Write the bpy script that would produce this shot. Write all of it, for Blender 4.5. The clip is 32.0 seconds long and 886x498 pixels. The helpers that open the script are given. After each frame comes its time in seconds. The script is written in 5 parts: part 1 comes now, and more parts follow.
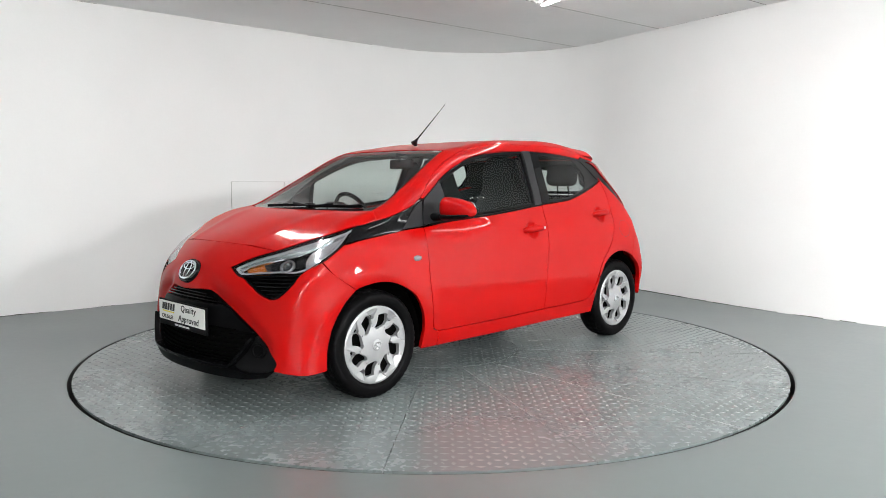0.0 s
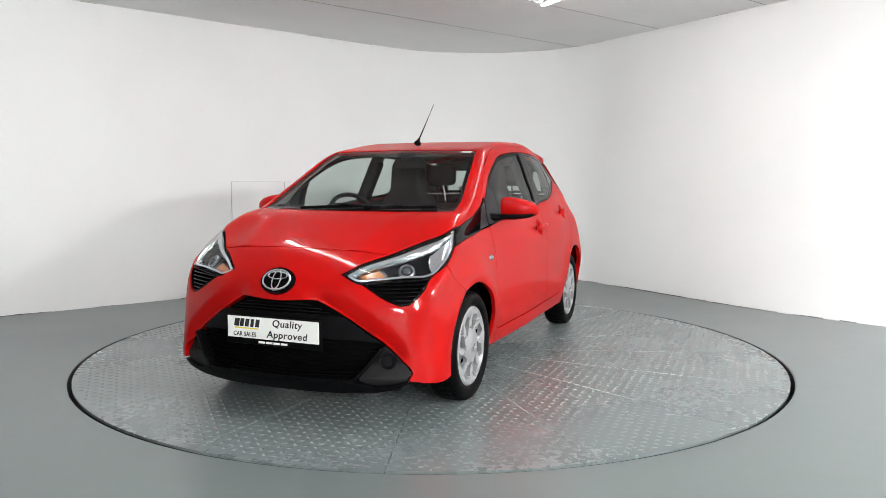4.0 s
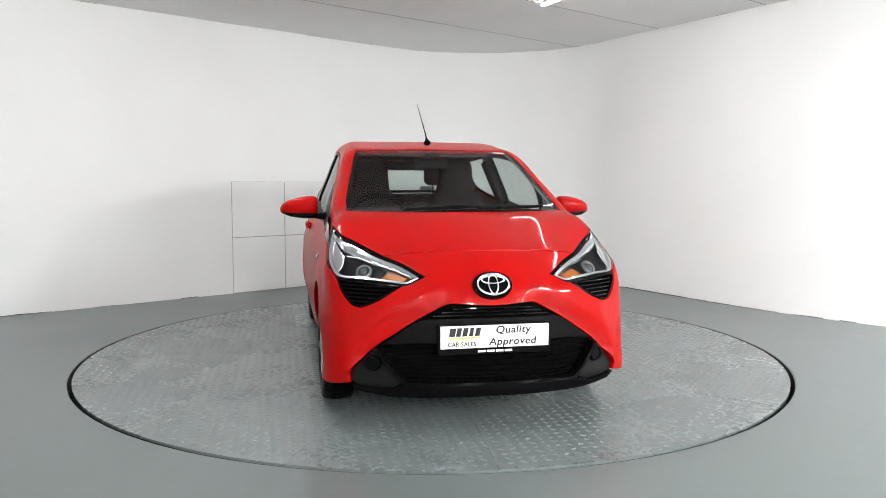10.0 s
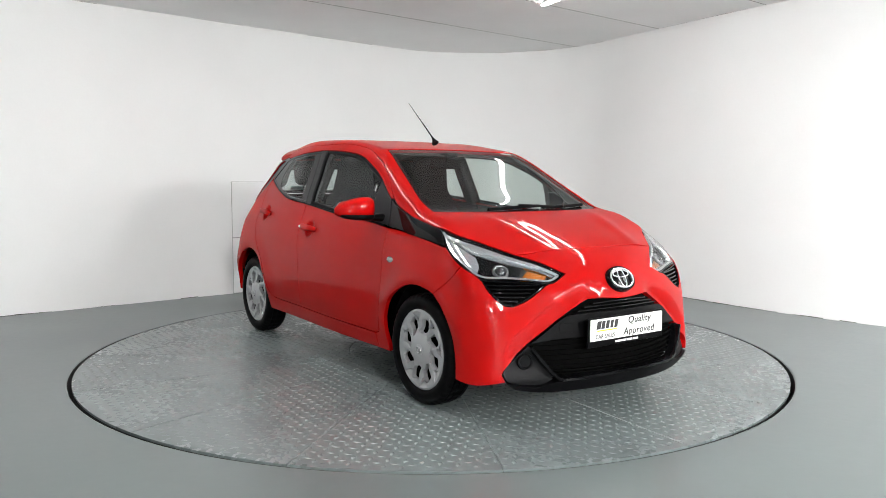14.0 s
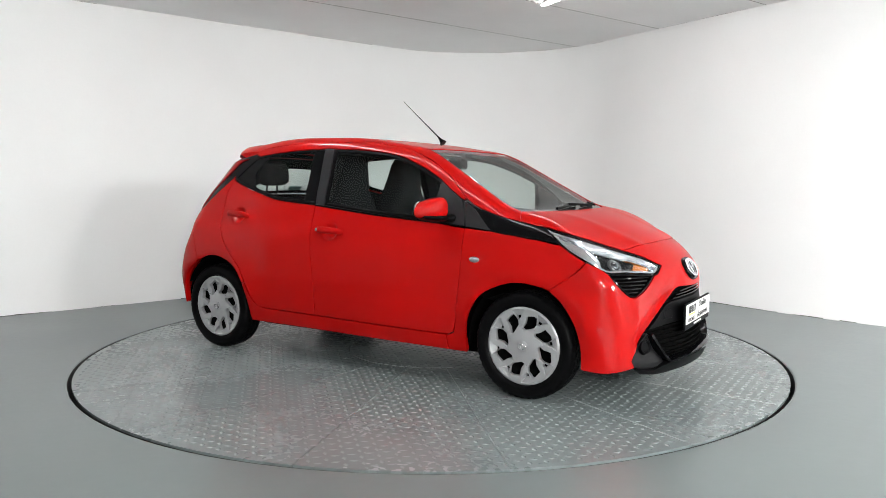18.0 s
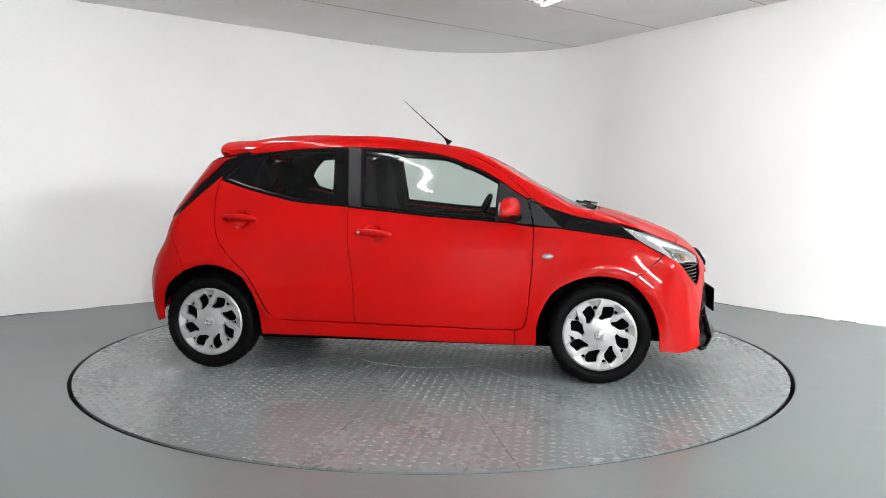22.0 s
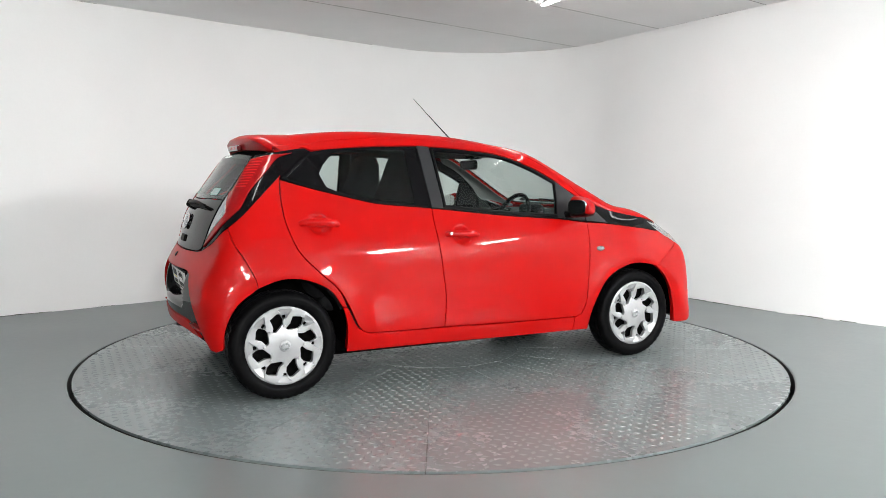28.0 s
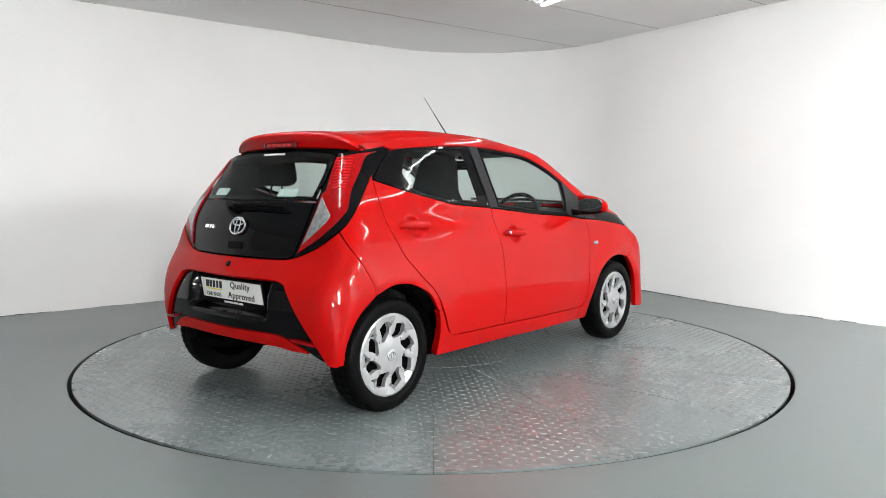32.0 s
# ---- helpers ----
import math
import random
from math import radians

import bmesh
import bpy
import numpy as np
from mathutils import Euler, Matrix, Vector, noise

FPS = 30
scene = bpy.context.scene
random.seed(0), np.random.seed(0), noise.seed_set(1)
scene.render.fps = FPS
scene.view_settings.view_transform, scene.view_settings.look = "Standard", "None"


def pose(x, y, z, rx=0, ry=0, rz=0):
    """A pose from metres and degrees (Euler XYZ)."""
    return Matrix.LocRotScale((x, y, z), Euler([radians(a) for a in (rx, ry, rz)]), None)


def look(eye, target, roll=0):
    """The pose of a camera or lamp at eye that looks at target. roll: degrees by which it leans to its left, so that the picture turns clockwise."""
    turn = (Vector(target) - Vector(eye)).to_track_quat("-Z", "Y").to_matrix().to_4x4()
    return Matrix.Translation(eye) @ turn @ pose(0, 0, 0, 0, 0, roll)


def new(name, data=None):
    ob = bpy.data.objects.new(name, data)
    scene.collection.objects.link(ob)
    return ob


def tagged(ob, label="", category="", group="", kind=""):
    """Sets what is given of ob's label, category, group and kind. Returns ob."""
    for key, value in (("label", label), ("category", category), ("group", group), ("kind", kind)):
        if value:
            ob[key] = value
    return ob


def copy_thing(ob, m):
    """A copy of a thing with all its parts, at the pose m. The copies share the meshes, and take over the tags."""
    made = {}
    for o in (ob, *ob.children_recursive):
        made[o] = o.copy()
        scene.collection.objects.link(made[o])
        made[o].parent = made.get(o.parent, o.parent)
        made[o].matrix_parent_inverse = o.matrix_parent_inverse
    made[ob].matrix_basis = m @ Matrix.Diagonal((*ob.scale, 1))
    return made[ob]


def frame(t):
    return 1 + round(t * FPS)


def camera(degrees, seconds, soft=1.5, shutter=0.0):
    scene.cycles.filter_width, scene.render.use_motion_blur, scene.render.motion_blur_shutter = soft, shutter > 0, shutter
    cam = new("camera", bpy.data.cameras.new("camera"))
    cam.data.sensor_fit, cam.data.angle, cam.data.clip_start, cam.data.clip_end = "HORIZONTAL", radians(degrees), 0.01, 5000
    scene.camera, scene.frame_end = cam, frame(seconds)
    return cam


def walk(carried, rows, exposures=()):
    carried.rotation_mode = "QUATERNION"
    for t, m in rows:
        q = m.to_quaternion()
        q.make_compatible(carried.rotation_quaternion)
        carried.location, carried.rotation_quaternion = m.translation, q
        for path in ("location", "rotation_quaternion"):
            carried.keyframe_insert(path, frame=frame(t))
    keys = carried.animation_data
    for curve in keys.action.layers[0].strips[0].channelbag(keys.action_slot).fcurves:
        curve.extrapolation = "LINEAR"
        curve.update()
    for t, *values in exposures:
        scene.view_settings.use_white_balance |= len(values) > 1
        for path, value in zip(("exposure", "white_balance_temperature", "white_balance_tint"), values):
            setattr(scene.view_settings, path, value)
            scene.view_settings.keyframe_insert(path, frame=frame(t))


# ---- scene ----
EYE = Vector((0.0, -5.166, 1.147))
AIM = Euler((radians(90 - 5.091), 0, radians(-0.723))).to_matrix() @ Vector((0, 0, -1))
cam = camera(60.87, 32.0, soft=0.7)
walk(cam, [(0, look(EYE, EYE + AIM, 0.196)), (32, look(EYE, EYE + AIM, 0.196))], exposures=[(0, -0.28), (32, -0.28)])

# ---- light: the battens and the added hall lamps give it; closed walls shut out the faint world ----
world = bpy.data.worlds.new("world")
scene.world = world
world.use_nodes = True
world.node_tree.nodes["Background"].inputs[0].default_value = (.9, .95, 1, 1)
world.node_tree.nodes["Background"].inputs[1].default_value = .05
TUBE_GLOW = 60.0
HALL_GLOW = 190.0
OLD_TUBE_GLOW = 75.0
DIM_TUBE_GLOW = 50.0


# ---- materials ----
def material(name, colour, rough=.5, metal=0.0, vary=.06, scale=6.0, bump=0.0, grain=80.0, coat=0.0, rough_vary=.0, specular=.5):
    """A principled surface whose colour and gloss wander at two scales, with fine relief."""
    m = bpy.data.materials.new(name)
    m.use_nodes = True
    nt = m.node_tree
    b = nt.nodes["Principled BSDF"]
    b.inputs["Metallic"].default_value = metal
    b.inputs["Roughness"].default_value = rough
    b.inputs["Specular IOR Level"].default_value = specular
    b.inputs["Coat Weight"].default_value = coat
    b.inputs["Coat Roughness"].default_value = .02
    tc = nt.nodes.new("ShaderNodeTexCoord")
    big = nt.nodes.new("ShaderNodeTexNoise")
    big.inputs["Scale"].default_value = scale
    big.inputs["Detail"].default_value = 6
    nt.links.new(tc.outputs["Object"], big.inputs["Vector"])
    fine = nt.nodes.new("ShaderNodeTexNoise")
    fine.inputs["Scale"].default_value = grain
    fine.inputs["Detail"].default_value = 3
    nt.links.new(tc.outputs["Object"], fine.inputs["Vector"])
    both = nt.nodes.new("ShaderNodeMath")
    both.operation = "MULTIPLY_ADD"
    both.inputs[1].default_value = .35
    nt.links.new(fine.outputs["Fac"], both.inputs[0])
    nt.links.new(big.outputs["Fac"], both.inputs[2])
    ramp = nt.nodes.new("ShaderNodeMapRange")
    ramp.inputs["From Min"].default_value, ramp.inputs["From Max"].default_value = .45, .9
    ramp.inputs["To Min"].default_value, ramp.inputs["To Max"].default_value = 1 - vary, 1 + vary
    nt.links.new(both.outputs[0], ramp.inputs["Value"])
    mul = nt.nodes.new("ShaderNodeVectorMath")
    mul.operation = "SCALE"
    mul.inputs[0].default_value = colour
    nt.links.new(ramp.outputs[0], mul.inputs["Scale"])
    nt.links.new(mul.outputs[0], b.inputs["Base Color"])
    if rough_vary:
        rr = nt.nodes.new("ShaderNodeMapRange")
        rr.inputs["From Min"].default_value, rr.inputs["From Max"].default_value = .45, .9
        rr.inputs["To Min"].default_value, rr.inputs["To Max"].default_value = max(rough - rough_vary, .02), min(rough + rough_vary, 1)
        nt.links.new(both.outputs[0], rr.inputs["Value"])
        nt.links.new(rr.outputs[0], b.inputs["Roughness"])
    if bump:
        bp = nt.nodes.new("ShaderNodeBump")
        bp.inputs["Strength"].default_value = 1
        bp.inputs["Distance"].default_value = bump
        nt.links.new(both.outputs[0], bp.inputs["Height"])
        nt.links.new(bp.outputs[0], b.inputs["Normal"])
    return m


def glass_material(name, tint, gloss=.02):
    """Thin clear pane: lets light straight through with a tint, and mirrors more at a glancing view."""
    m = bpy.data.materials.new(name)
    m.use_nodes = True
    nt = m.node_tree
    nt.nodes.remove(nt.nodes["Principled BSDF"])
    out = nt.nodes["Material Output"]
    clear = nt.nodes.new("ShaderNodeBsdfTransparent")
    clear.inputs[0].default_value = (*tint, 1)
    shine = nt.nodes.new("ShaderNodeBsdfGlossy")
    shine.inputs["Roughness"].default_value = gloss
    view = nt.nodes.new("ShaderNodeLayerWeight")
    view.inputs["Blend"].default_value = .5
    power = nt.nodes.new("ShaderNodeMath")
    power.operation = "POWER"
    power.inputs[1].default_value = 5
    nt.links.new(view.outputs["Facing"], power.inputs[0])
    fr = nt.nodes.new("ShaderNodeMath")
    fr.operation = "MULTIPLY_ADD"
    fr.inputs[1].default_value, fr.inputs[2].default_value = .8, .03
    nt.links.new(power.outputs[0], fr.inputs[0])
    mix = nt.nodes.new("ShaderNodeMixShader")
    nt.links.new(fr.outputs[0], mix.inputs[0])
    nt.links.new(clear.outputs[0], mix.inputs[1])
    nt.links.new(shine.outputs[0], mix.inputs[2])
    nt.links.new(mix.outputs[0], out.inputs["Surface"])
    return m


def glow_material(name, colour, strength):
    m = bpy.data.materials.new(name)
    m.use_nodes = True
    b = m.node_tree.nodes["Principled BSDF"]
    b.inputs["Base Color"].default_value = (*colour, 1)
    b.inputs["Emission Color"].default_value = (*colour, 1)
    b.inputs["Emission Strength"].default_value = strength
    return m


RED = material("red_paint", (.36, .0024, .0021), .4, 0, .015, 2, 0, 900, coat=.36, specular=.01)
GLOSS_BLACK = material("gloss_black", (.003, .003, .0035), .04, 0, .2, 4, 0, 300, specular=.12)
CORNER_GREY = material("satin_corner_plastic", (.006, .006, .0066), .42, 0, .12, 8, .0001, 900, specular=.09)
BLACK = material("black_plastic", (.0022, .0022, .0026), .45, 0, .15, 8, .0001, 700, specular=.05)
GREY_PLASTIC = material("dark_grey_plastic", (.013, .0135, .015), .45, 0, .12, 8, .0003, 900, specular=.2)
RUBBER = material("tyre_rubber", (.003, .003, .0033), .42, 0, .2, 14, .0004, 240, rough_vary=.1, specular=.035)
# underside parts, and sheets whose near-black stands in for shade in hollows
VOID = material("underbody_and_hollow_black", (.002, .002, .002), .9, 0, .3, 6, specular=.02)
SILVER = material("silver_wheel_paint", (.36, .364, .372), .32, .4, .03, 20, 0, 900)
CHROME = material("chrome", (.72, .73, .75), .12, 1, .02)
LAMP_INNER = material("lamp_bowl", (.10, .104, .11), .22, .6, .15, 30)
ORANGE = material("indicator_amber", (.34, .095, .01), .2, 0, .1, 60, .001, 200, coat=.6)
TAIL_RED = material("tail_lamp_red", (.24, .002, .003), .1, 0, .12, 40, .0004, 160, coat=.3, specular=.15)
BRAKE_DARK = material("brake_lamp_dark_red", (.09, .002, .003), .1, 0, .1, 40, coat=.3, specular=.2)
TAIL_RIB = material("tail_lamp_rib", (.46, .008, .009), .12, 0, .1, 40, 0, 160, coat=.3, specular=.2)
TAIL_CLEAR = material("tail_lamp_clear", (.32, .32, .33), .12, .6, .35, 40, .002, 120, coat=.6)
PLATE_WHITE = material("plate_white", (.80, .80, .77), .4, 0, .02)
PLATE_BLACK = material("plate_black", (.008, .008, .008), .5)
PLATE_YELLOW = material("plate_yellow", (.75, .62, .02), .5)
STICKER_GREEN = material("sticker_pale_green", (.26, .42, .39), .5)
PRINT_PALE = material("pale_print", (.42, .43, .43), .5)
SEAT_CLOTH = material("seat_cloth", (.012, .012, .013), .9, 0, .2, 30, .0002, 300, specular=.1)
TRIM_GREY = material("cabin_trim", (.005, .005, .0055), .6, 0, .15, 12, .0001, 300, specular=.1)
PILLAR_GREY = material("pale_grey_trim", (.24, .24, .235), .7, 0, .06, 20, 0, 300)
HEADLINER = material("headliner", (.08, .08, .078), .9, 0, .06, 20)
GLASS = glass_material("window_glass", (.74, .80, .78))
SCREEN = glass_material("windscreen_glass", (.78, .84, .82))
REAR_GLASS = glass_material("rear_glass", (.62, .68, .66))
CLEAR = glass_material("lamp_cover", (.93, .94, .95))
MIRROR = material("mirror_glass", (.85, .86, .87), .02, 1, .0)
WALL = material("white_wall_paint", (.86, .858, .856), .62, 0, .02, 1.3, .0006, 60, rough_vary=.06)
CEILING = material("ceiling_board", (.88, .88, .878), .8, 0, .025, 1.5, .0008, 40)
# for the added, unseen closing walls: grey keeps bounce and car reflections dark
REAR_WALL = material("closing_wall_grey", (.30, .30, .295), .7, 0, .08, 1.1, .001, 40)
JOINT = material("ceiling_joint_filler", (.42, .41, .40), .8, 0, .1, 5)
SLOT = material("slot_dark", (.012, .012, .012), .85, 0, .3, 10)
TUBE = glow_material("tube_glow", (1.0, .995, .985), TUBE_GLOW)
DIM_TUBE = glow_material("dim_tube_glow", (1.0, .995, .985), DIM_TUBE_GLOW)
HALL_LAMP = glow_material("hall_lamp_glow", (1.0, .995, .985), HALL_GLOW)
OLD_TUBE = glow_material("old_tube_glow", (1.0, .99, .975), OLD_TUBE_GLOW)
BATTEN = material("batten_white_enamel", (.82, .82, .82), .35, 0, .02)


def floor_paint(name, base, rough, relief):
    """Grey-green floor paint with scuffs, rubbed patches and dirt specks."""
    m = material(name, base, rough, 0, .07, .9, 0, 26, rough_vary=.04)
    nt = m.node_tree
    b = nt.nodes["Principled BSDF"]
    tc = nt.nodes["Texture Coordinate"]
    src = b.inputs["Base Color"].links[0].from_socket
    spots = nt.nodes.new("ShaderNodeTexVoronoi")
    spots.inputs["Scale"].default_value = 2.3
    nt.links.new(tc.outputs["Object"], spots.inputs["Vector"])
    edge = nt.nodes.new("ShaderNodeMapRange")
    edge.inputs["From Min"].default_value, edge.inputs["From Max"].default_value = .010, .018
    nt.links.new(spots.outputs["Distance"], edge.inputs["Value"])
    dirt = nt.nodes.new("ShaderNodeMix")
    dirt.data_type = "RGBA"
    nt.links.new(edge.outputs[0], dirt.inputs["Factor"])
    dirt.inputs["A"].default_value = (base[0] * .45, base[1] * .45, base[2] * .45, 1)
    nt.links.new(src, dirt.inputs["B"])
    scuff = nt.nodes.new("ShaderNodeTexNoise")
    scuff.inputs["Scale"].default_value = 2.1
    scuff.inputs["Detail"].default_value = 10
    scuff.inputs["Roughness"].default_value = .72
    scuff.inputs["Distortion"].default_value = 1.4
    nt.links.new(tc.outputs["Object"], scuff.inputs["Vector"])
    sr = nt.nodes.new("ShaderNodeMapRange")
    sr.inputs["From Min"].default_value, sr.inputs["From Max"].default_value = .55, .85
    sr.inputs["To Min"].default_value, sr.inputs["To Max"].default_value = 0, .12
    nt.links.new(scuff.outputs["Fac"], sr.inputs["Value"])
    worn = nt.nodes.new("ShaderNodeMix")
    worn.data_type = "RGBA"
    nt.links.new(sr.outputs[0], worn.inputs["Factor"])
    nt.links.new(dirt.outputs["Result"], worn.inputs["A"])
    worn.inputs["B"].default_value = (base[0] * 1.22, base[1] * 1.2, base[2] * 1.2, 1)
    chips = nt.nodes.new("ShaderNodeTexVoronoi")
    chips.inputs["Scale"].default_value = 3.4
    far = nt.nodes.new("ShaderNodeVectorMath")
    far.inputs[1].default_value = (7.3, 2.9, 0)
    nt.links.new(tc.outputs["Object"], far.inputs[0])
    nt.links.new(far.outputs[0], chips.inputs["Vector"])
    rim = nt.nodes.new("ShaderNodeMapRange")
    rim.inputs["From Min"].default_value, rim.inputs["From Max"].default_value = .007, .016
    nt.links.new(chips.outputs["Distance"], rim.inputs["Value"])
    pale = nt.nodes.new("ShaderNodeMix")
    pale.data_type = "RGBA"
    nt.links.new(rim.outputs[0], pale.inputs["Factor"])
    pale.inputs["A"].default_value = (.42, .44, .44, 1)
    nt.links.new(worn.outputs["Result"], pale.inputs["B"])
    nt.links.new(pale.outputs["Result"], b.inputs["Base Color"])
    waves = nt.nodes.new("ShaderNodeTexNoise")
    waves.inputs["Scale"].default_value = 9
    waves.inputs["Detail"].default_value = 2
    nt.links.new(tc.outputs["Object"], waves.inputs["Vector"])
    bp = nt.nodes.new("ShaderNodeBump")
    bp.inputs["Distance"].default_value = relief
    nt.links.new(waves.outputs["Fac"], bp.inputs["Height"])
    nt.links.new(bp.outputs[0], b.inputs["Normal"])
    return m


FLOOR = floor_paint("floor_paint", (.132, .156, .157), .33, .0006)
PLATE = floor_paint("tread_plate_paint", (.150, .176, .178), .28, .0004)

# same paint as the plates, made paler: the bars' sheen is in the colour
PLATE_BAR = floor_paint("tread_bar_sheen_paint", (.215, .245, .246), .25, .0002)


# ---- mesh helpers ----
def part(name, bm, mat, parent=None, label=""):
    """Links a bmesh, or (verts, faces), as one mesh object under its thing."""
    me = bpy.data.meshes.new(name)
    if isinstance(bm, tuple):
        me.from_pydata([tuple(v) for v in bm[0]], [], bm[1])
    else:
        bm.to_mesh(me)
        bm.free()
    me.materials.append(mat)
    ob = new(name, me)
    if parent:
        ob.parent = parent
    if label:
        tagged(ob, label)
    return ob


def smooth(ob, angle=40):
    me = ob.data
    me.polygons.foreach_set("use_smooth", [True] * len(me.polygons))
    me.set_sharp_from_angle(angle=radians(angle))
    return ob


def box(bm, centre, size, bevel=0.0, turn=None, seg=2):
    """A bevelled block added to bm."""
    r = bmesh.ops.create_cube(bm, size=1)
    vs = r["verts"]
    for v in vs:
        v.co = Vector((v.co.x * size[0], v.co.y * size[1], v.co.z * size[2]))
    if bevel:
        es = list({e for v in vs for e in v.link_edges})
        o = bmesh.ops.bevel(bm, geom=es, offset=bevel, segments=seg, profile=.5, affect="EDGES")
        vs = list({v for f in o["faces"] for v in f.verts} | {v for v in vs if v.is_valid})
    m = Matrix.Translation(centre) @ (turn.to_4x4() if turn else Matrix())
    for v in vs:
        v.co = m @ v.co
    return vs


def lathe(profile, axis="y", n=48):
    """Verts and faces of a turned body: profile of (radius, along)."""
    vs, fs = [], []
    k = len(profile)
    for i in range(n):
        a = 2 * math.pi * i / n
        for r, h in profile:
            c, s = r * math.cos(a), r * math.sin(a)
            vs.append({"y": (c, h, s), "z": (c, s, h), "x": (h, c, s)}[axis])
    for i in range(n):
        j = (i + 1) % n
        for q in range(k - 1):
            fs.append((i * k + q, i * k + q + 1, j * k + q + 1, j * k + q))
    return vs, fs


def tube(points, radius, n=8, closed=False):
    """A round bar along points; radius a number or one per point."""
    pts = [Vector(p) for p in points]
    rad = radius if isinstance(radius, (list, tuple)) else [radius] * len(pts)
    vs, fs = [], []
    up = Vector((0, 0, 1))
    for i, p in enumerate(pts):
        a = pts[(i + 1) % len(pts)] if closed or i + 1 < len(pts) else p
        b = pts[i - 1] if closed or i else p
        d = (a - b).normalized()
        s = d.cross(up)
        s = d.cross(Vector((1, 0, 0))) if s.length < .05 else s
        s.normalize()
        t = s.cross(d)
        for q in range(n):
            w = 2 * math.pi * q / n
            vs.append(p + (s * math.cos(w) + t * math.sin(w)) * rad[i])
    m = len(pts)
    for i in range(m if closed else m - 1):
        j = (i + 1) % m
        for q in range(n):
            fs.append((i * n + q, i * n + (q + 1) % n, j * n + (q + 1) % n, j * n + q))
    if not closed:
        fs.append(tuple(range(n))[::-1])
        fs.append(tuple((m - 1) * n + q for q in range(n)))
    return vs, fs


def empty(name, m=None):
    ob = new(name)
    if m is not None:
        ob.matrix_basis = m
    return ob
# ---- body form ----
def spline(pairs):
    """A smooth curve through a few (position, value) pairs, straight beyond its ends."""
    a = np.array(pairs, float)
    a = a[np.argsort(a[:, 0])]
    x, y = a[:, 0], a[:, 1]
    n = len(x)
    h = np.diff(x)
    s = np.diff(y) / h
    m = np.zeros(n)
    a = np.zeros((n, n))
    b = np.zeros(n)
    a[0, :2], b[0] = (2, 1), 3 * s[0]
    a[-1, -2:], b[-1] = (1, 2), 3 * s[-1]
    for i in range(1, n - 1):
        a[i, i - 1:i + 2] = h[i], 2 * (h[i] + h[i - 1]), h[i - 1]
        b[i] = 3 * (h[i] * s[i - 1] + h[i - 1] * s[i])
    m = np.linalg.solve(a, b)
    def value(q):
        q = np.asarray(q, float)
        i = np.clip(np.searchsorted(x, q) - 1, 0, n - 2)
        t = (q - x[i]) / h[i]
        u = np.clip(t, 0, 1)
        v = (2*u**3 - 3*u*u + 1) * y[i] + (u**3 - 2*u*u + u) * h[i] * m[i] + (3*u*u - 2*u**3) * y[i+1] + (u**3 - u*u) * h[i] * m[i+1]
        return v + np.where(t < 0, t * h[i] * m[0], 0) + np.where(t > 1, (t - 1) * h[i] * m[-1], 0)
    return value

PLAN = spline([(-1.75, 0.669), (-1.55, 0.750), (-1.35, 0.784), (-1.17, 0.788), (-0.8, 0.804), (-0.3, 0.809), (0.3, 0.805), (0.8, 0.781), (1.17, 0.784), (1.45, 0.779), (1.65, 0.783), (1.9, 0.745)])
SECTION = spline([(0.1, -0.028), (0.2, -0.018), (0.3, -0.023), (0.42, -0.028), (0.52, -0.023), (0.62, -0.026), (0.7, -0.028), (0.78, -0.038), (0.87, -0.064), (0.95, -0.096), (1.05, -0.125), (1.15, -0.166), (1.25, -0.205), (1.35, -0.249), (1.5, -0.327)])
CROWN_LINE = spline([(-1.6, 1.349), (-1.4, 1.386), (-1.22, 1.407), (-1.05, 1.415), (-0.85, 1.435), (-0.6, 1.444), (-0.35, 1.436), (-0.1, 1.423), (0.1, 1.396), (0.27, 1.368), (0.42, 1.337), (0.6, 1.252), (0.8, 1.145), (0.95, 1.068), (1.06, 1.016), (1.15, 0.995), (1.25, 0.978), (1.38, 0.943), (1.5, 0.900), (1.6, 0.860), (1.7, 0.809), (1.8, 0.751), (1.95, 0.635)])
CROWN_DROP = spline([(-1.5, 0.139), (-0.5, 0.041), (0.2, 0.000), (0.5, -0.005), (0.8, 0.026), (1, 0.050), (1.2, 0.043), (1.5, 0.188), (1.8, 0.348)])
NOSE = spline([(0.08, 1.825), (0.14, 1.867), (0.2, 1.899), (0.3, 1.902), (0.4, 1.891), (0.5, 1.876), (0.6, 1.862), (0.66, 1.854), (0.75, 1.828), (0.9, 1.789)])
TAIL = spline([(0.15, -1.569), (0.25, -1.619), (0.32, -1.643), (0.42, -1.663), (0.52, -1.669), (0.62, -1.654), (0.7, -1.618), (0.78, -1.572), (0.86, -1.549), (0.93, -1.528), (1, -1.493), (1.1, -1.426), (1.2, -1.355), (1.3, -1.285), (1.4, -1.215)])

def smooth_max(a, b, k):
    h = np.maximum(k - np.abs(a - b), 0) / k
    return np.maximum(a, b) + h * h * k * .25

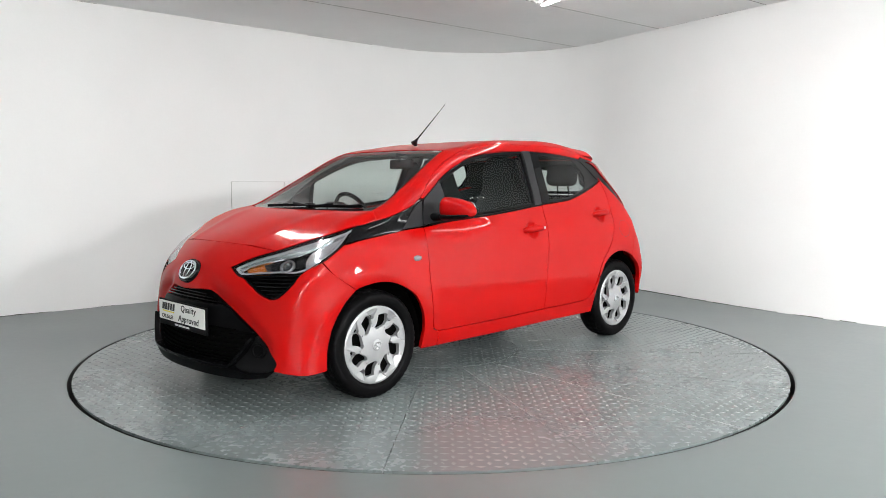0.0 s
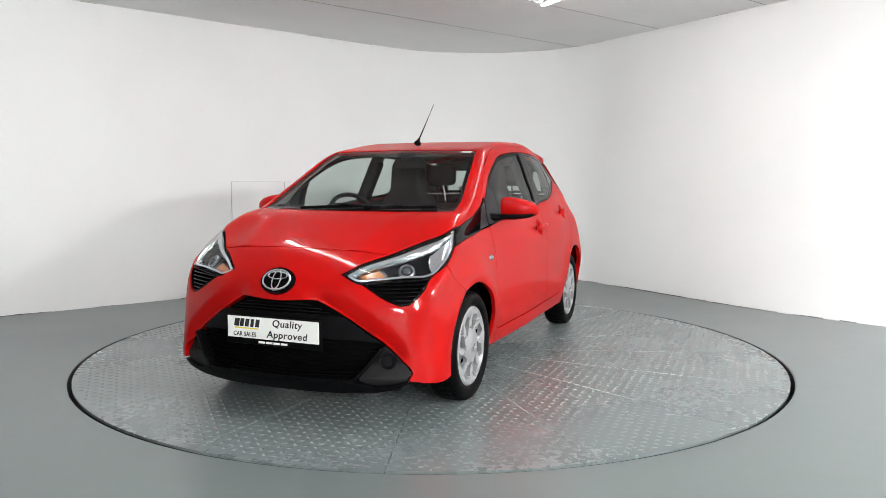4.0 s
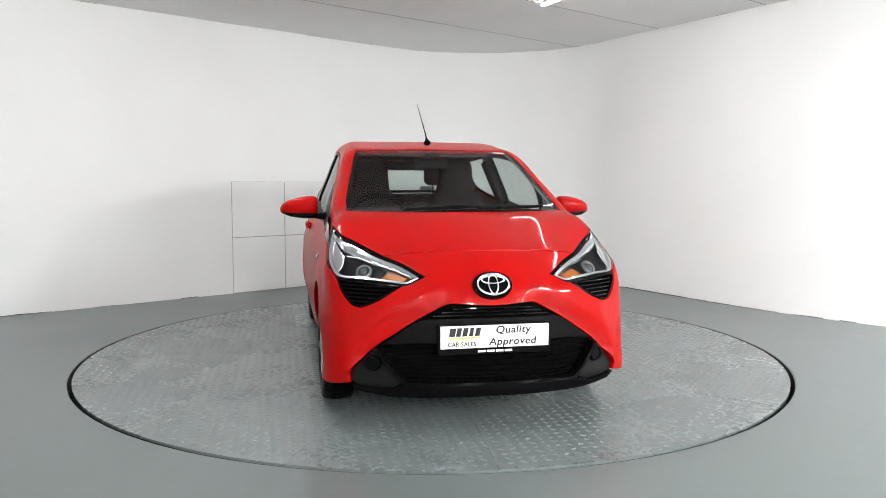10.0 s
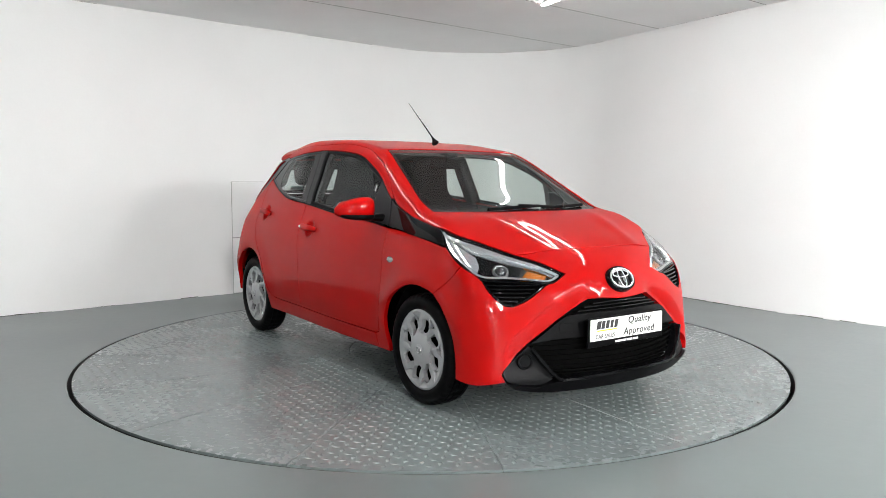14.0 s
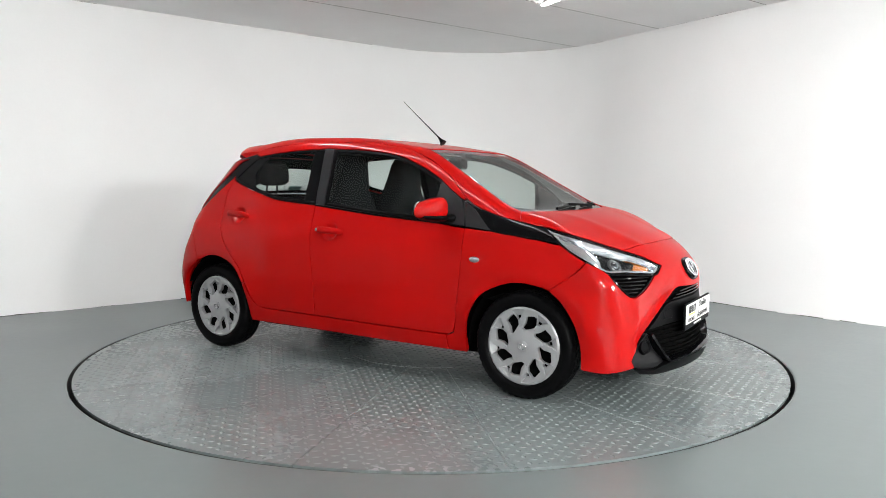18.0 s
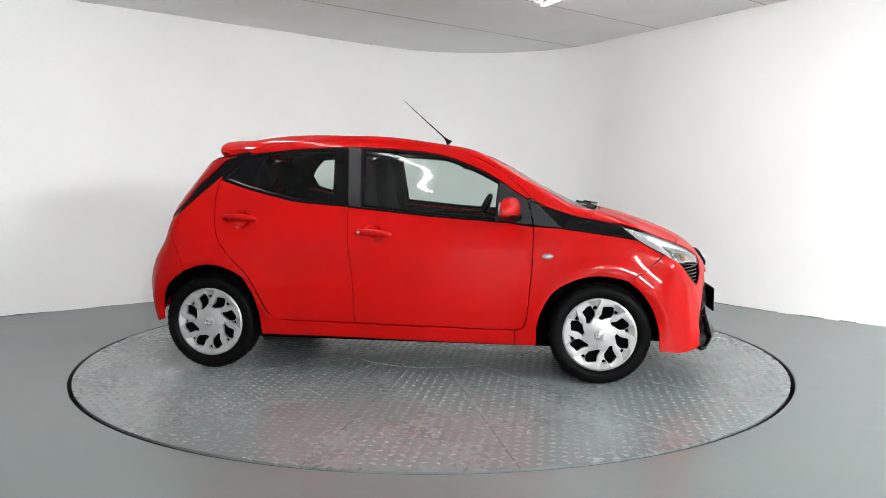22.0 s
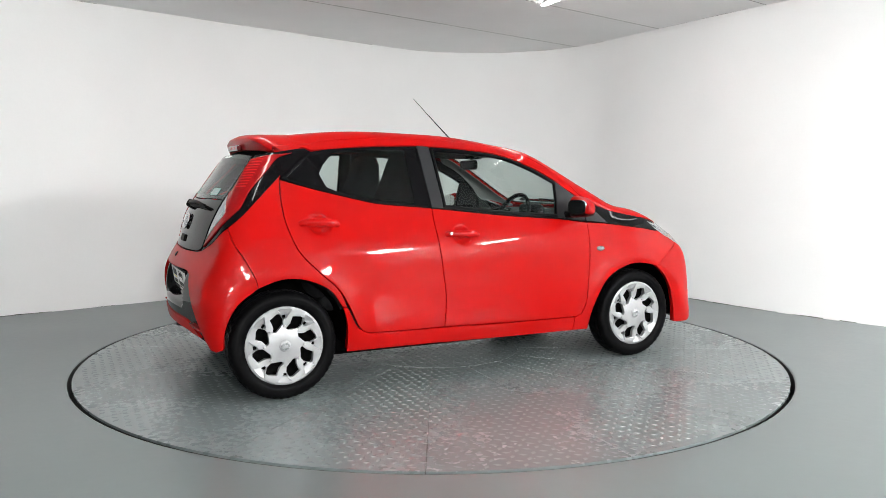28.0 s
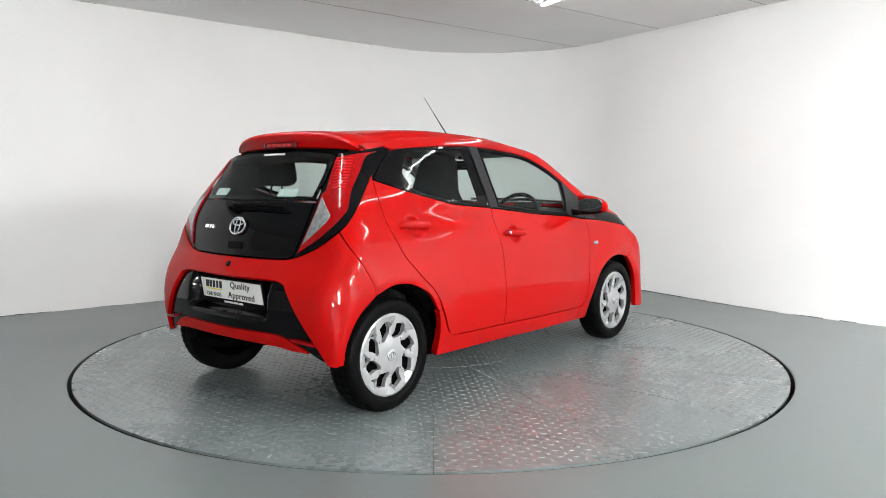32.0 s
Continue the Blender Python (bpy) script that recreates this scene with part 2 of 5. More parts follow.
def form(x, y, z):
    """Below nought inside the car's body, above nought outside."""
    x, y, z = np.asarray(x, float), np.abs(np.asarray(y, float)), np.asarray(z, float)
    r1 = np.hypot(x - 1.17, z - .29)
    r2 = np.hypot(x + 1.17, z - .29)
    flare = .020 * np.exp(-((r1 - .37) / .07) ** 2) + .018 * np.exp(-((r2 - .38) / .08) ** 2)
    flare = flare * np.clip((z - .26) / .18, 0, 1)
    tuck = .05 * np.clip((.42 - z) / .2, 0, 1.3) ** 1.5 / (1 + (x / 1.05) ** 12)
    cabin = np.clip(z - .85, 0, 1)
    side = y - (PLAN(x) + SECTION(z) + flare - tuck - cabin * 0.189 * np.clip(-.55 - x, 0, 2) - cabin * -0.104 * np.clip(x - .3, 0, 2))
    top = (z - (CROWN_LINE(x) - CROWN_DROP(x) * y * y)) * .85
    front = (x - (NOSE(z) - 0.439 * y * y - -0.091 * y ** 4)) * .9
    back = ((TAIL(z) + 0.219 * y * y + -0.059 * y ** 4) - x) * .9
    f = smooth_max(side, top, 0.080)
    f = smooth_max(f, front, 0.128)
    return smooth_max(f, back, 0.093)

def root(start, way):
    """The place where each line from outside first meets the form."""
    start, way = np.broadcast_arrays(np.asarray(start, float), np.asarray(way, float))
    lo, hi = np.zeros(len(start)), np.ones(len(start))
    for _ in range(34):
        mid = (lo + hi) / 2
        p = start + way * mid[:, None]
        out = form(p[:, 0], p[:, 1], p[:, 2]) > 0
        lo, hi = np.where(out, mid, lo), np.where(out, hi, mid)
    return start + way * ((lo + hi) / 2)[:, None]

FRONT_AXIS, BACK_AXIS = 1.0, -.9

def on_form(view, uv):
    """Points of the form from panel coordinates: side (x, z), top (x, y), front and back (degrees round a pillar, z)."""
    uv = np.asarray(uv, float)
    a, b = uv[:, 0], uv[:, 1]
    o = np.zeros(len(a))
    if view == "side":
        return root(np.stack([a, o - 1.2, b], 1), np.array([0, 1.2, 0]))
    if view == "top":
        return root(np.stack([a, b, o + 1.8], 1), np.array([0, 0, -1.5]))
    c, s = np.cos(np.radians(a)), np.sin(np.radians(a))
    e = FRONT_AXIS if view == "front" else BACK_AXIS
    k = 1.3 if view == "front" else -1.3
    w = np.stack([k * c, -1.3 * s, o], 1)
    return root(np.stack([e + k * c, -1.3 * s, b], 1), -w)

def slope(p):
    h = .004
    g = []
    for i in range(3):
        d = np.zeros(3)
        d[i] = h
        a, b = p + d, p - d
        g.append(form(a[:, 0], a[:, 1], a[:, 2]) - form(b[:, 0], b[:, 1], b[:, 2]))
    g = np.stack(g, 1)
    return g / np.linalg.norm(g, axis=1)[:, None]
# ---- the hall ----
LEFT_WAY = Vector((.764, .645))
HEIGHT = 2.71
WALL_THICK = .15


def wall_line():
    """The inner wall line: a straight wall, a wide rounded corner, a second wall that bends once, and the closing walls."""
    apex = Vector((.927, 5.03))
    right = Vector((.5, -.866))
    radius, reach = 1.6, 1.91
    a, b = apex - LEFT_WAY * reach, apex + right * reach
    n = Vector((LEFT_WAY.y, -LEFT_WAY.x))
    c = a + n * radius
    line = [Vector((-6.6, -14.5)), Vector((-6.6, -1.33)), a]
    a0 = math.atan2(a.y - c.y, a.x - c.x)
    a1 = math.atan2(b.y - c.y, b.x - c.x)
    for i in range(1, 32):
        w = a0 + (a1 - a0) * i / 32
        line.append(c + Vector((math.cos(w), math.sin(w))) * radius)
    line.append(b)
    bend = Vector((3.02, 1.40))
    first, last = bend - right * .8, bend + Vector((.70, -.72)) * .8
    for i in range(13):
        u = i / 12
        line.append(first * (1 - u) ** 2 + bend * (2 * u * (1 - u)) + last * u * u)
    line += [bend + Vector((.70, -.72)) * 5.2, Vector((6.66, -14.5))]
    return line


def build_hall():
    line = wall_line()
    # outward offset for the walls' backs
    outer = []
    n = len(line)
    for i, p in enumerate(line):
        d = (line[(i + 1) % n] - p).normalized() + (p - line[i - 1]).normalized()
        d.normalize()
        outer.append(p + Vector((-d.y, d.x)) * WALL_THICK)
    cuts = {"wall_side": (0, 1), "wall_left": (1, 2), "wall_corner": (2, 34), "wall_right": (34, n - 2), "wall_side_right": (n - 2, n - 1), "wall_back": (n - 1, n)}
    for name, (i0, i1) in cuts.items():
        vs, fs = [], []
        for i in range(i0, i1 + 1):
            p, q = line[i % n], outer[i % n]
            vs += [(p.x, p.y, 0), (p.x, p.y, HEIGHT), (q.x, q.y, HEIGHT), (q.x, q.y, 0)]
        for k in range(i1 - i0):
            a, b = 4 * k, 4 * k + 4
            fs += [(a, a + 1, b + 1, b), (a + 2, a + 3, b + 3, b + 2), (a + 1, a + 2, b + 2, b + 1)]
        fs += [(0, 3, 2, 1), (4 * (i1 - i0), 4 * (i1 - i0) + 1, 4 * (i1 - i0) + 2, 4 * (i1 - i0) + 3)]
        # unseen walls, added to close the hall with a dark surround
        rear = name in ("wall_side", "wall_side_right", "wall_back")
        ob = part(name, (vs, fs), REAR_WALL if rear else WALL)
        smooth(ob, 20)
        tagged(ob, "unseen grey wall added to close the hall" if rear else "smooth white painted plaster wall with faint scuffs", "wall", kind="structure")

    # floor with the round pit of the turntable
    m = 160
    vs, fs = [], []
    rings = [2.284, 2.292, 2.6, 3.4, 5.0, 9.5, 18.0]
    for r in rings:
        for i in range(m):
            a = 2 * math.pi * i / m
            vs.append((r * math.cos(a), r * math.sin(a), -.004 if r == 2.284 else 0))
    for k in range(len(rings) - 1):
        for i in range(m):
            j = (i + 1) % m
            fs.append((k * m + i, (k + 1) * m + i, (k + 1) * m + j, k * m + j))
    base = len(vs)
    for i in range(m):
        a = 2 * math.pi * i / m
        vs.append((2.284 * math.cos(a), 2.284 * math.sin(a), -.12))
    for i in range(m):
        j = (i + 1) % m
        fs.append((base + i, i, j, base + j))
    fs.append(tuple(base + i for i in range(m)))
    ob = part("floor", (vs, fs), FLOOR)
    tagged(ob, "worn grey-green painted concrete floor, slightly glossy", "floor", kind="structure")

    # near-black lining of the pit: the gap's shade is put into its colour
    rim = part("turntable_pit", lathe([(2.2835, -.0035), (2.2835, -.115), (2.2, -.118)], "z", 160), SLOT)
    tagged(rim, "dark gap round the turntable, shade put into its colour", "gap", kind="structure")

    # ceiling of boards, joints parallel to the straight wall
    vs = [(x, y, z) for z in (HEIGHT, HEIGHT + .1) for x, y in ((-9, -16), (9, -16), (9, 7), (-9, 7))]
    ob = part("ceiling", (vs, [(0, 3, 2, 1), (4, 5, 6, 7), (0, 1, 5, 4), (1, 2, 6, 5), (2, 3, 7, 6), (3, 0, 4, 7)]), CEILING)
    tagged(ob, "grey-white boarded ceiling with thin joints", "ceiling", kind="structure")
    bm = bmesh.new()
    turn = Matrix.Rotation(math.atan2(.62, .79), 3, "Z")
    for k in range(-5, 2):
        d = .68 + 1.22 * k if k < 1 else 1.90
        c = Vector((-.62, .79, 0)) * d + Vector((.79, .62, 0)) * (0.6 if k >= 0 else -.8)
        box(bm, (c.x, c.y, HEIGHT - .0005), (6.0 if k >= 0 else 9, .007, .004), 0, turn)
    tagged(part("ceiling_joint", bm, JOINT), "thin grey joints between ceiling boards", "trim", kind="structure")

    # grimy, broken joint between wall and floor, and hairline gaps under the ceiling
    rnd = random.Random(5)
    for name, z0, tall, share, mat, label in (("baseboard_joint", .001, .007, .72, SLOT, "thin grimy joint between wall and floor"), ("ceiling_gap", HEIGHT - .007, .005, .42, JOINT, "hairline gap below the ceiling")):
        vs, fs = [], []
        for i in range(1, n - 3):
            p, q = line[i], line[i + 1]
            run = (q - p).length
            if run < .001:
                continue
            w = (q - p) / run
            inn = Vector((w.y, -w.x)) * .003
            at = 0.0
            while at < run:
                step = min(rnd.uniform(.05, .40), run - at)
                if rnd.random() < share:
                    h0, h1 = tall * rnd.uniform(.3, 1), tall * rnd.uniform(.3, 1)
                    a, b = p + w * at + inn, p + w * (at + step) + inn
                    k = len(vs)
                    if z0 < 1:
                        vs += [(a.x, a.y, z0), (b.x, b.y, z0), (b.x, b.y, z0 + h1), (a.x, a.y, z0 + h0)]
                    else:
                        vs += [(a.x, a.y, HEIGHT - h0), (b.x, b.y, HEIGHT - h1), (b.x, b.y, HEIGHT - .0005), (a.x, a.y, HEIGHT - .0005)]
                    fs.append((k, k + 1, k + 2, k + 3))
                at += step
        tagged(part(name, (vs, fs), mat), label, "trim", kind="structure")

    # flush access panels low in the straight wall
    for col in range(2):
        for row in range(2):
            a = Vector((-2.05, 2.512)) + LEFT_WAY * (.60 * col)
            t = Matrix.Rotation(math.atan2(.645, .764), 3, "Z")
            c = a + LEFT_WAY * .30
            ctr = Vector((c.x, c.y, .287 + .57 * row)) + Vector((.645, -.764, 0)) * .002
            panel_ob = empty("access_panel", Matrix.Translation(ctr) @ t.to_4x4())
            tagged(panel_ob, "flush white access panel in the plaster wall", "panel", group="access panels in the wall")
            bm = bmesh.new()
            box(bm, (0, 0, 0), (.592, .012, .562), .003)
            part("board", bm, WALL, panel_ob)
            bm = bmesh.new()
            for sx, sz, px, pz in ((.60, .004, 0, .283), (.60, .004, 0, -.283), (.004, .57, .298, 0), (.004, .57, -.298, 0)):
                box(bm, (px, -.0035, pz), (sx, .002, sz))
            part("shadow_gap", bm, JOINT, panel_ob, "thin grey gap")


def build_tubes():
    """Slim battens over the turntable, and broad unseen fittings added behind the camera for even wall light, all along
    one direction.
    """
    way = Vector((.39, -.921, 0)).normalized()
    across = Vector((-.921, -.39, 0)).normalized()
    start = Vector((.945, 1.55, 0))

    def spot(off, s):
        c = start + across * off + way * s
        return (c.x, c.y)
    kinds = (
        ([spot(0, .75), spot(0, 2.3)], .030, .026, .35, OLD_TUBE, "ceiling_tube_light", "white slim tube batten glowing softly on the ceiling"),
        ([(-1.46, -.19), (-.84, -1.66)], .018, .036, 1, TUBE, "ceiling_tube_light", "white slim tube batten glowing brightly on the ceiling"),
        ([(4.15, -.85), (-3.1, -9.8)], .018, .022, 1, DIM_TUBE, "ceiling_tube_light", "white slim tube batten glowing faintly on the ceiling"),
        ([(5.4, -3.6)], .030, .11, 1, HALL_LAMP, "hall_light", "white diffuser lamp glowing on the hall ceiling"),
        # added fill lamps behind the camera; size and place set by wall brightness
        ([(5.5, -6.2), spot(3.2, 10.0), spot(3.2, 11.6), (0, -13.2)], .030, .30, 1, HALL_LAMP, "hall_light", "broad white lamp added out of view to even the light on the walls"),
    )
    for spots, deep, r, flat, glow, name, label in kinds:
        lamp = None
        for x, y in spots:
            m = Matrix.Translation((x, y, HEIGHT)) @ Matrix.Rotation(math.atan2(way.y, way.x), 4, "Z")
            if lamp:
                copy_thing(lamp, m)
                continue
            lamp = empty(name, m)
            tagged(lamp, label, "ceiling light", group=name + " row")
            bm = bmesh.new()
            box(bm, (0, 0, -deep / 2), (1.46, r * 1.8, deep), .004)
            part("batten", bm, BATTEN, lamp)
            n = 20
            rows = [(-.752, .2), (-.748, .6), (-.738, .9), (-.720, 1), (.720, 1), (.738, .9), (.748, .6), (.752, .2)]
            vs, fs = [], []
            for x0, k in rows:
                for q in range(n):
                    w = math.pi * q / (n - 1) + math.pi
                    vs.append((x0, r * k * math.cos(w), -deep + flat * r * k * math.sin(w)))
            for i in range(len(rows) - 1):
                for q in range(n):
                    j = (q + 1) % n
                    fs.append((i * n + q, (i + 1) * n + q, (i + 1) * n + j, i * n + j))
            fs += [tuple(range(n)), tuple((len(rows) - 1) * n + q for q in reversed(range(n)))]
            smooth(part("diffuser", (vs, fs), glow, lamp, "glowing white diffuser"), 60)


def build_turntable():
    """The round platform, built of tread-plate sectors; it turns with the car on it."""
    table = empty("turntable")
    tagged(table, "round grey-green painted tread-plate car turntable in the floor", "turntable")
    R, inner, sectors = 2.260, .58, 16
    for k in range(sectors):
        a0, a1 = radians(22.5 * k - 4.4), radians(22.5 * (k + 1) - 4.4)
        vs, fs = [], []
        steps = 10
        for z in (0, -.012):
            for i in range(steps + 1):
                w = a0 + (a1 - a0) * i / steps
                for r in (inner + .003, 1.2, R):
                    g = .0016 / r * (1 if i == 0 else -1 if i == steps else 0)
                    vs.append((r * math.cos(w + g), r * math.sin(w + g), z))
        q = 3 * (steps + 1)
        for i in range(steps):
            for j in range(2):
                a = 3 * i + j
                fs.append((a, a + 1, a + 4, a + 3))
            a = 3 * i
            fs.append((a + 2, a + 2 + q, a + 5 + q, a + 5))
            fs.append((a, a + 3, a + 3 + q, a + q))
        fs += [(0, q, q + 1, 1), (1, q + 1, q + 2, 2), (3 * steps, 3 * steps + 1, 3 * steps + 1 + q, 3 * steps + q), (3 * steps + 1, 3 * steps + 2, 3 * steps + 2 + q, 3 * steps + 1 + q)]
        part("tread_plate", (vs, fs), PLATE, table)
    vs, fs = lathe([(0, 0), (inner - .003, 0), (inner - .003, -.012)], "z", 64)
    part("centre_plate", (vs, fs), PLATE, table)
    vs, fs = lathe([(0, -.0135), (R - .01, -.0135), (R - .004, -.03), (R - .004, -.08)], "z", 96)
    part("deck_frame", (vs, fs), SLOT, table, "dark steel deck below the plates")
    # raised lozenges of the tread plate, alternating in direction
    shape = ((-.0225, 0, .0001), (0, -.0115, .0001), (.0225, 0, .0001), (0, .0115, .0001), (-.014, 0, .0016), (0, -.0066, .0017), (.014, 0, .0016), (0, .0066, .0017))
    sides = [(4, 5, 6, 7)] + [(k, (k + 1) % 4, 4 + (k + 1) % 4, 4 + k) for k in range(4)]
    bar = bpy.data.meshes.new("tread_bar")
    bar.from_pydata(shape, [], sides)
    bar.materials.append(PLATE_BAR)
    bar.polygons.foreach_set("use_smooth", [True] * len(bar.polygons))
    vs, fs = [], []
    step, single = .052, 0
    n = int(R / step) + 1
    for i in range(-n, n + 1):
        for j in range(-n, n + 1):
            x, y = i * step, j * step
            if math.hypot(x, y) > R - .03:
                continue
            w = radians(45 if (i + j) % 2 else -45)
            if single < 300 and math.hypot(x, y) > 1.45 and x < -.6 and y > 0:
                piece = new("tread_bar", bar)
                piece.parent = table
                piece.matrix_basis = Matrix.Translation((x, y, 0)) @ Matrix.Rotation(w, 4, "Z")
                single += 1
                continue
            c, s = math.cos(w), math.sin(w)
            b = len(vs)
            vs += [(x + u * c - v * s, y + u * s + v * c, z) for u, v, z in shape]
            fs += [tuple(b + k for k in f) for f in sides]
    ob = part("tread_relief", (vs, fs), PLATE_BAR, table)
    ob.data.polygons.foreach_set("use_smooth", [True] * len(ob.data.polygons))
    tagged(ob, "raised lozenge bars of the tread plate", kind="stuff")
    return table


build_hall()
build_tubes()
turntable = build_turntable()
# ---- panels cut from the form ----
from mathutils.geometry import delaunay_2d_cdt

DEG = .0125


def to_flat(view, pts):
    a = np.array(pts, float)[:, :2].copy()
    if view in ("front", "back"):
        a[:, 0] *= DEG
    return a


def from_flat(view, a):
    a = np.array(a, float).copy()
    if view in ("front", "back"):
        a[:, 0] /= DEG
    return a


def rounded_loop(a, step, corner=38):
    """A closed outline through control points, curved through gentle bends and sharp at corners."""
    n = len(a)
    sharp = []
    for i in range(n):
        d0, d1 = a[i] - a[i - 1], a[(i + 1) % n] - a[i]
        c = np.dot(d0, d1) / (np.linalg.norm(d0) * np.linalg.norm(d1) + 1e-12)
        sharp.append(c < math.cos(radians(corner)))
    out = []
    for i in range(n):
        p0, p1, p2, p3 = a[i - 1], a[i], a[(i + 1) % n], a[(i + 2) % n]
        l = np.linalg.norm(p2 - p1)
        m1 = (p2 - p1) if sharp[i] else (p2 - p0) * l / (np.linalg.norm(p1 - p0) + l)
        m2 = (p2 - p1) if sharp[(i + 1) % n] else (p3 - p1) * l / (np.linalg.norm(p3 - p2) + l)
        k = max(1, int(round(l / step)))
        for q in range(k):
            u = q / k
            out.append((2*u**3 - 3*u*u + 1) * p1 + (u**3 - 2*u*u + u) * m1 + (3*u*u - 2*u**3) * p2 + (u**3 - u*u) * m2)
    out = np.array(out)
    area = np.sum(out[:, 0] * np.roll(out[:, 1], -1) - np.roll(out[:, 0], -1) * out[:, 1])
    return out if area > 0 else out[::-1]


def shrink(loop, d):
    """The outline moved inwards by d."""
    e = np.roll(loop, -1, 0) - loop
    e /= np.linalg.norm(e, axis=1)[:, None] + 1e-12
    nrm = np.stack([-e[:, 1], e[:, 0]], 1)
    prev = np.roll(nrm, 1, 0)
    m = nrm + prev
    m /= np.maximum(np.sum(m * m, 1) / 2, .5)[:, None]
    return loop + m * d


def inside(loop, q):
    x, y = q[:, 0][:, None], q[:, 1][:, None]
    x0, y0 = loop[:, 0][None], loop[:, 1][None]
    x1, y1 = np.roll(loop[:, 0], -1)[None], np.roll(loop[:, 1], -1)[None]
    hit = ((y0 > y) != (y1 > y)) & (x < (x1 - x0) * (y - y0) / (y1 - y0 + 1e-15) + x0)
    return np.sum(hit, 1) % 2 == 1


def both_halves(half):
    """A symmetric outline from its right half, which begins and ends on the middle line."""
    back = [(-p[0], p[1]) for p in reversed(half) if abs(p[0]) > 1e-6]
    return list(half) + back


def both_halves_top(half):
    back = [(p[0], -p[1]) for p in reversed(half) if abs(p[1]) > 1e-6]
    return list(half) + back


def add_mesh(name, vs, fs, normals, mat, parent, mirror, label):
    vs = np.array(vs, float)
    if mirror:
        vs = vs * np.array([1, -1, 1])
        fs = [tuple(reversed(f)) for f in fs]
        normals = normals * np.array([1, -1, 1])
    me = bpy.data.meshes.new(name)
    me.from_pydata(vs.tolist(), [], fs)
    me.materials.append(mat)
    me.polygons.foreach_set("use_smooth", [True] * len(me.polygons))
    if normals is not None:
        me.normals_split_custom_set_from_vertices(normals.tolist())
    ob = new(name, me)
    ob.parent = parent
    if label:
        tagged(ob, label)
    return ob


def panel(name, view, ctrl, mat, parent, mirror=False, off=0.0, gap=.0008, depth=.022, step=.02, edge=.0022, label="", corner=38, swell=None):
    """One body panel: an outline on the form, filled, with rounded edges and a folded rim."""
    loop = rounded_loop(to_flat(view, ctrl), step, corner)
    b0, b1, b2 = shrink(loop, gap + edge), shrink(loop, gap + edge * .3), shrink(loop, gap)
    lo, hi = b0.min(0), b0.max(0)
    gx, gy = np.meshgrid(np.arange(lo[0] + step / 2, hi[0], step * 1.1), np.arange(lo[1] + step / 2, hi[1], step * 1.1))
    g = np.stack([gx.ravel(), gy.ravel()], 1)
    if len(g):
        g = g[inside(b0, g)]
    if len(g):
        d = np.min(np.linalg.norm(g[:, None] - b0[None], axis=2), 1)
        g = g[d > step * .55]
    pts = np.concatenate([b0, g]) if len(g) else b0
    res = delaunay_2d_cdt([Vector(p) for p in pts], [], [list(range(len(b0)))], 1, 1e-7)
    v2, faces, orig = res[0], res[2], res[3]
    ring = {}
    for i, o in enumerate(orig):
        for k in o:
            if k < len(b0):
                ring[k] = i
    flat = np.array([tuple(v) for v in v2])
    top = on_form(view, from_flat(view, flat))
    nt_ = slope(top)
    top = top + nt_ * off
    if swell is not None:
        top = top + nt_ * swell(top)[:, None]
    n0, nb = len(flat), len(b0)
    def lay(l2, d):
        p = on_form(view, from_flat(view, l2))
        m = slope(p)
        q = p + m * (off - d)
        if swell is not None:
            q = q + m * swell(q)[:, None]
        return q, m
    p1, m1 = lay(b1, edge * .3)
    p2, m2 = lay(b2, edge)
    p3 = p2 - m2 * depth
    centre = np.roll(p2, -1, 0) - np.roll(p2, 1, 0)
    out = np.cross(centre, m2)
    out /= np.linalg.norm(out, axis=1)[:, None] + 1e-9
    vs = np.concatenate([top, p1, p2, p2, p3])
    fs = [tuple(f) for f in faces]
    a = np.array([top[f[0]] for f in fs]); b = np.array([top[f[1]] for f in fs]); c = np.array([top[f[2]] for f in fs])
    turn = np.einsum("ij,ij->i", np.cross(b - a, c - a), np.array([nt_[f[0]] for f in fs]))
    flip = np.median(np.sign(turn)) < 0
    if flip:
        fs = [tuple(reversed(f)) for f in fs]
        out = -out
    for k in range(nb):
        j = (k + 1) % nb
        for q in ((ring[k], n0 + k, n0 + j, ring[j]), (n0 + k, n0 + nb + k, n0 + nb + j, n0 + j), (n0 + 2 * nb + k, n0 + 3 * nb + k, n0 + 3 * nb + j, n0 + 2 * nb + j)):
            fs.append(tuple(reversed(q)) if flip else q)
    if swell is not None:
        def bend(p, m):
            g = np.stack([(swell(p + e) - swell(p - e)) / .004 for e in np.eye(3) * .002], 1)
            g -= np.sum(g * m, 1)[:, None] * m
            q = m - g
            return q / np.linalg.norm(q, axis=1)[:, None]
        nt_, m1 = bend(top, nt_), bend(p1, m1)
    k1 = m1 * .8 + out * .4
    k2 = m2 * .4 + out * .8
    nrm = np.concatenate([nt_, k1 / np.linalg.norm(k1, axis=1)[:, None], k2 / np.linalg.norm(k2, axis=1)[:, None], out, out])
    return add_mesh(name, vs, fs, nrm, mat, parent, mirror, label)


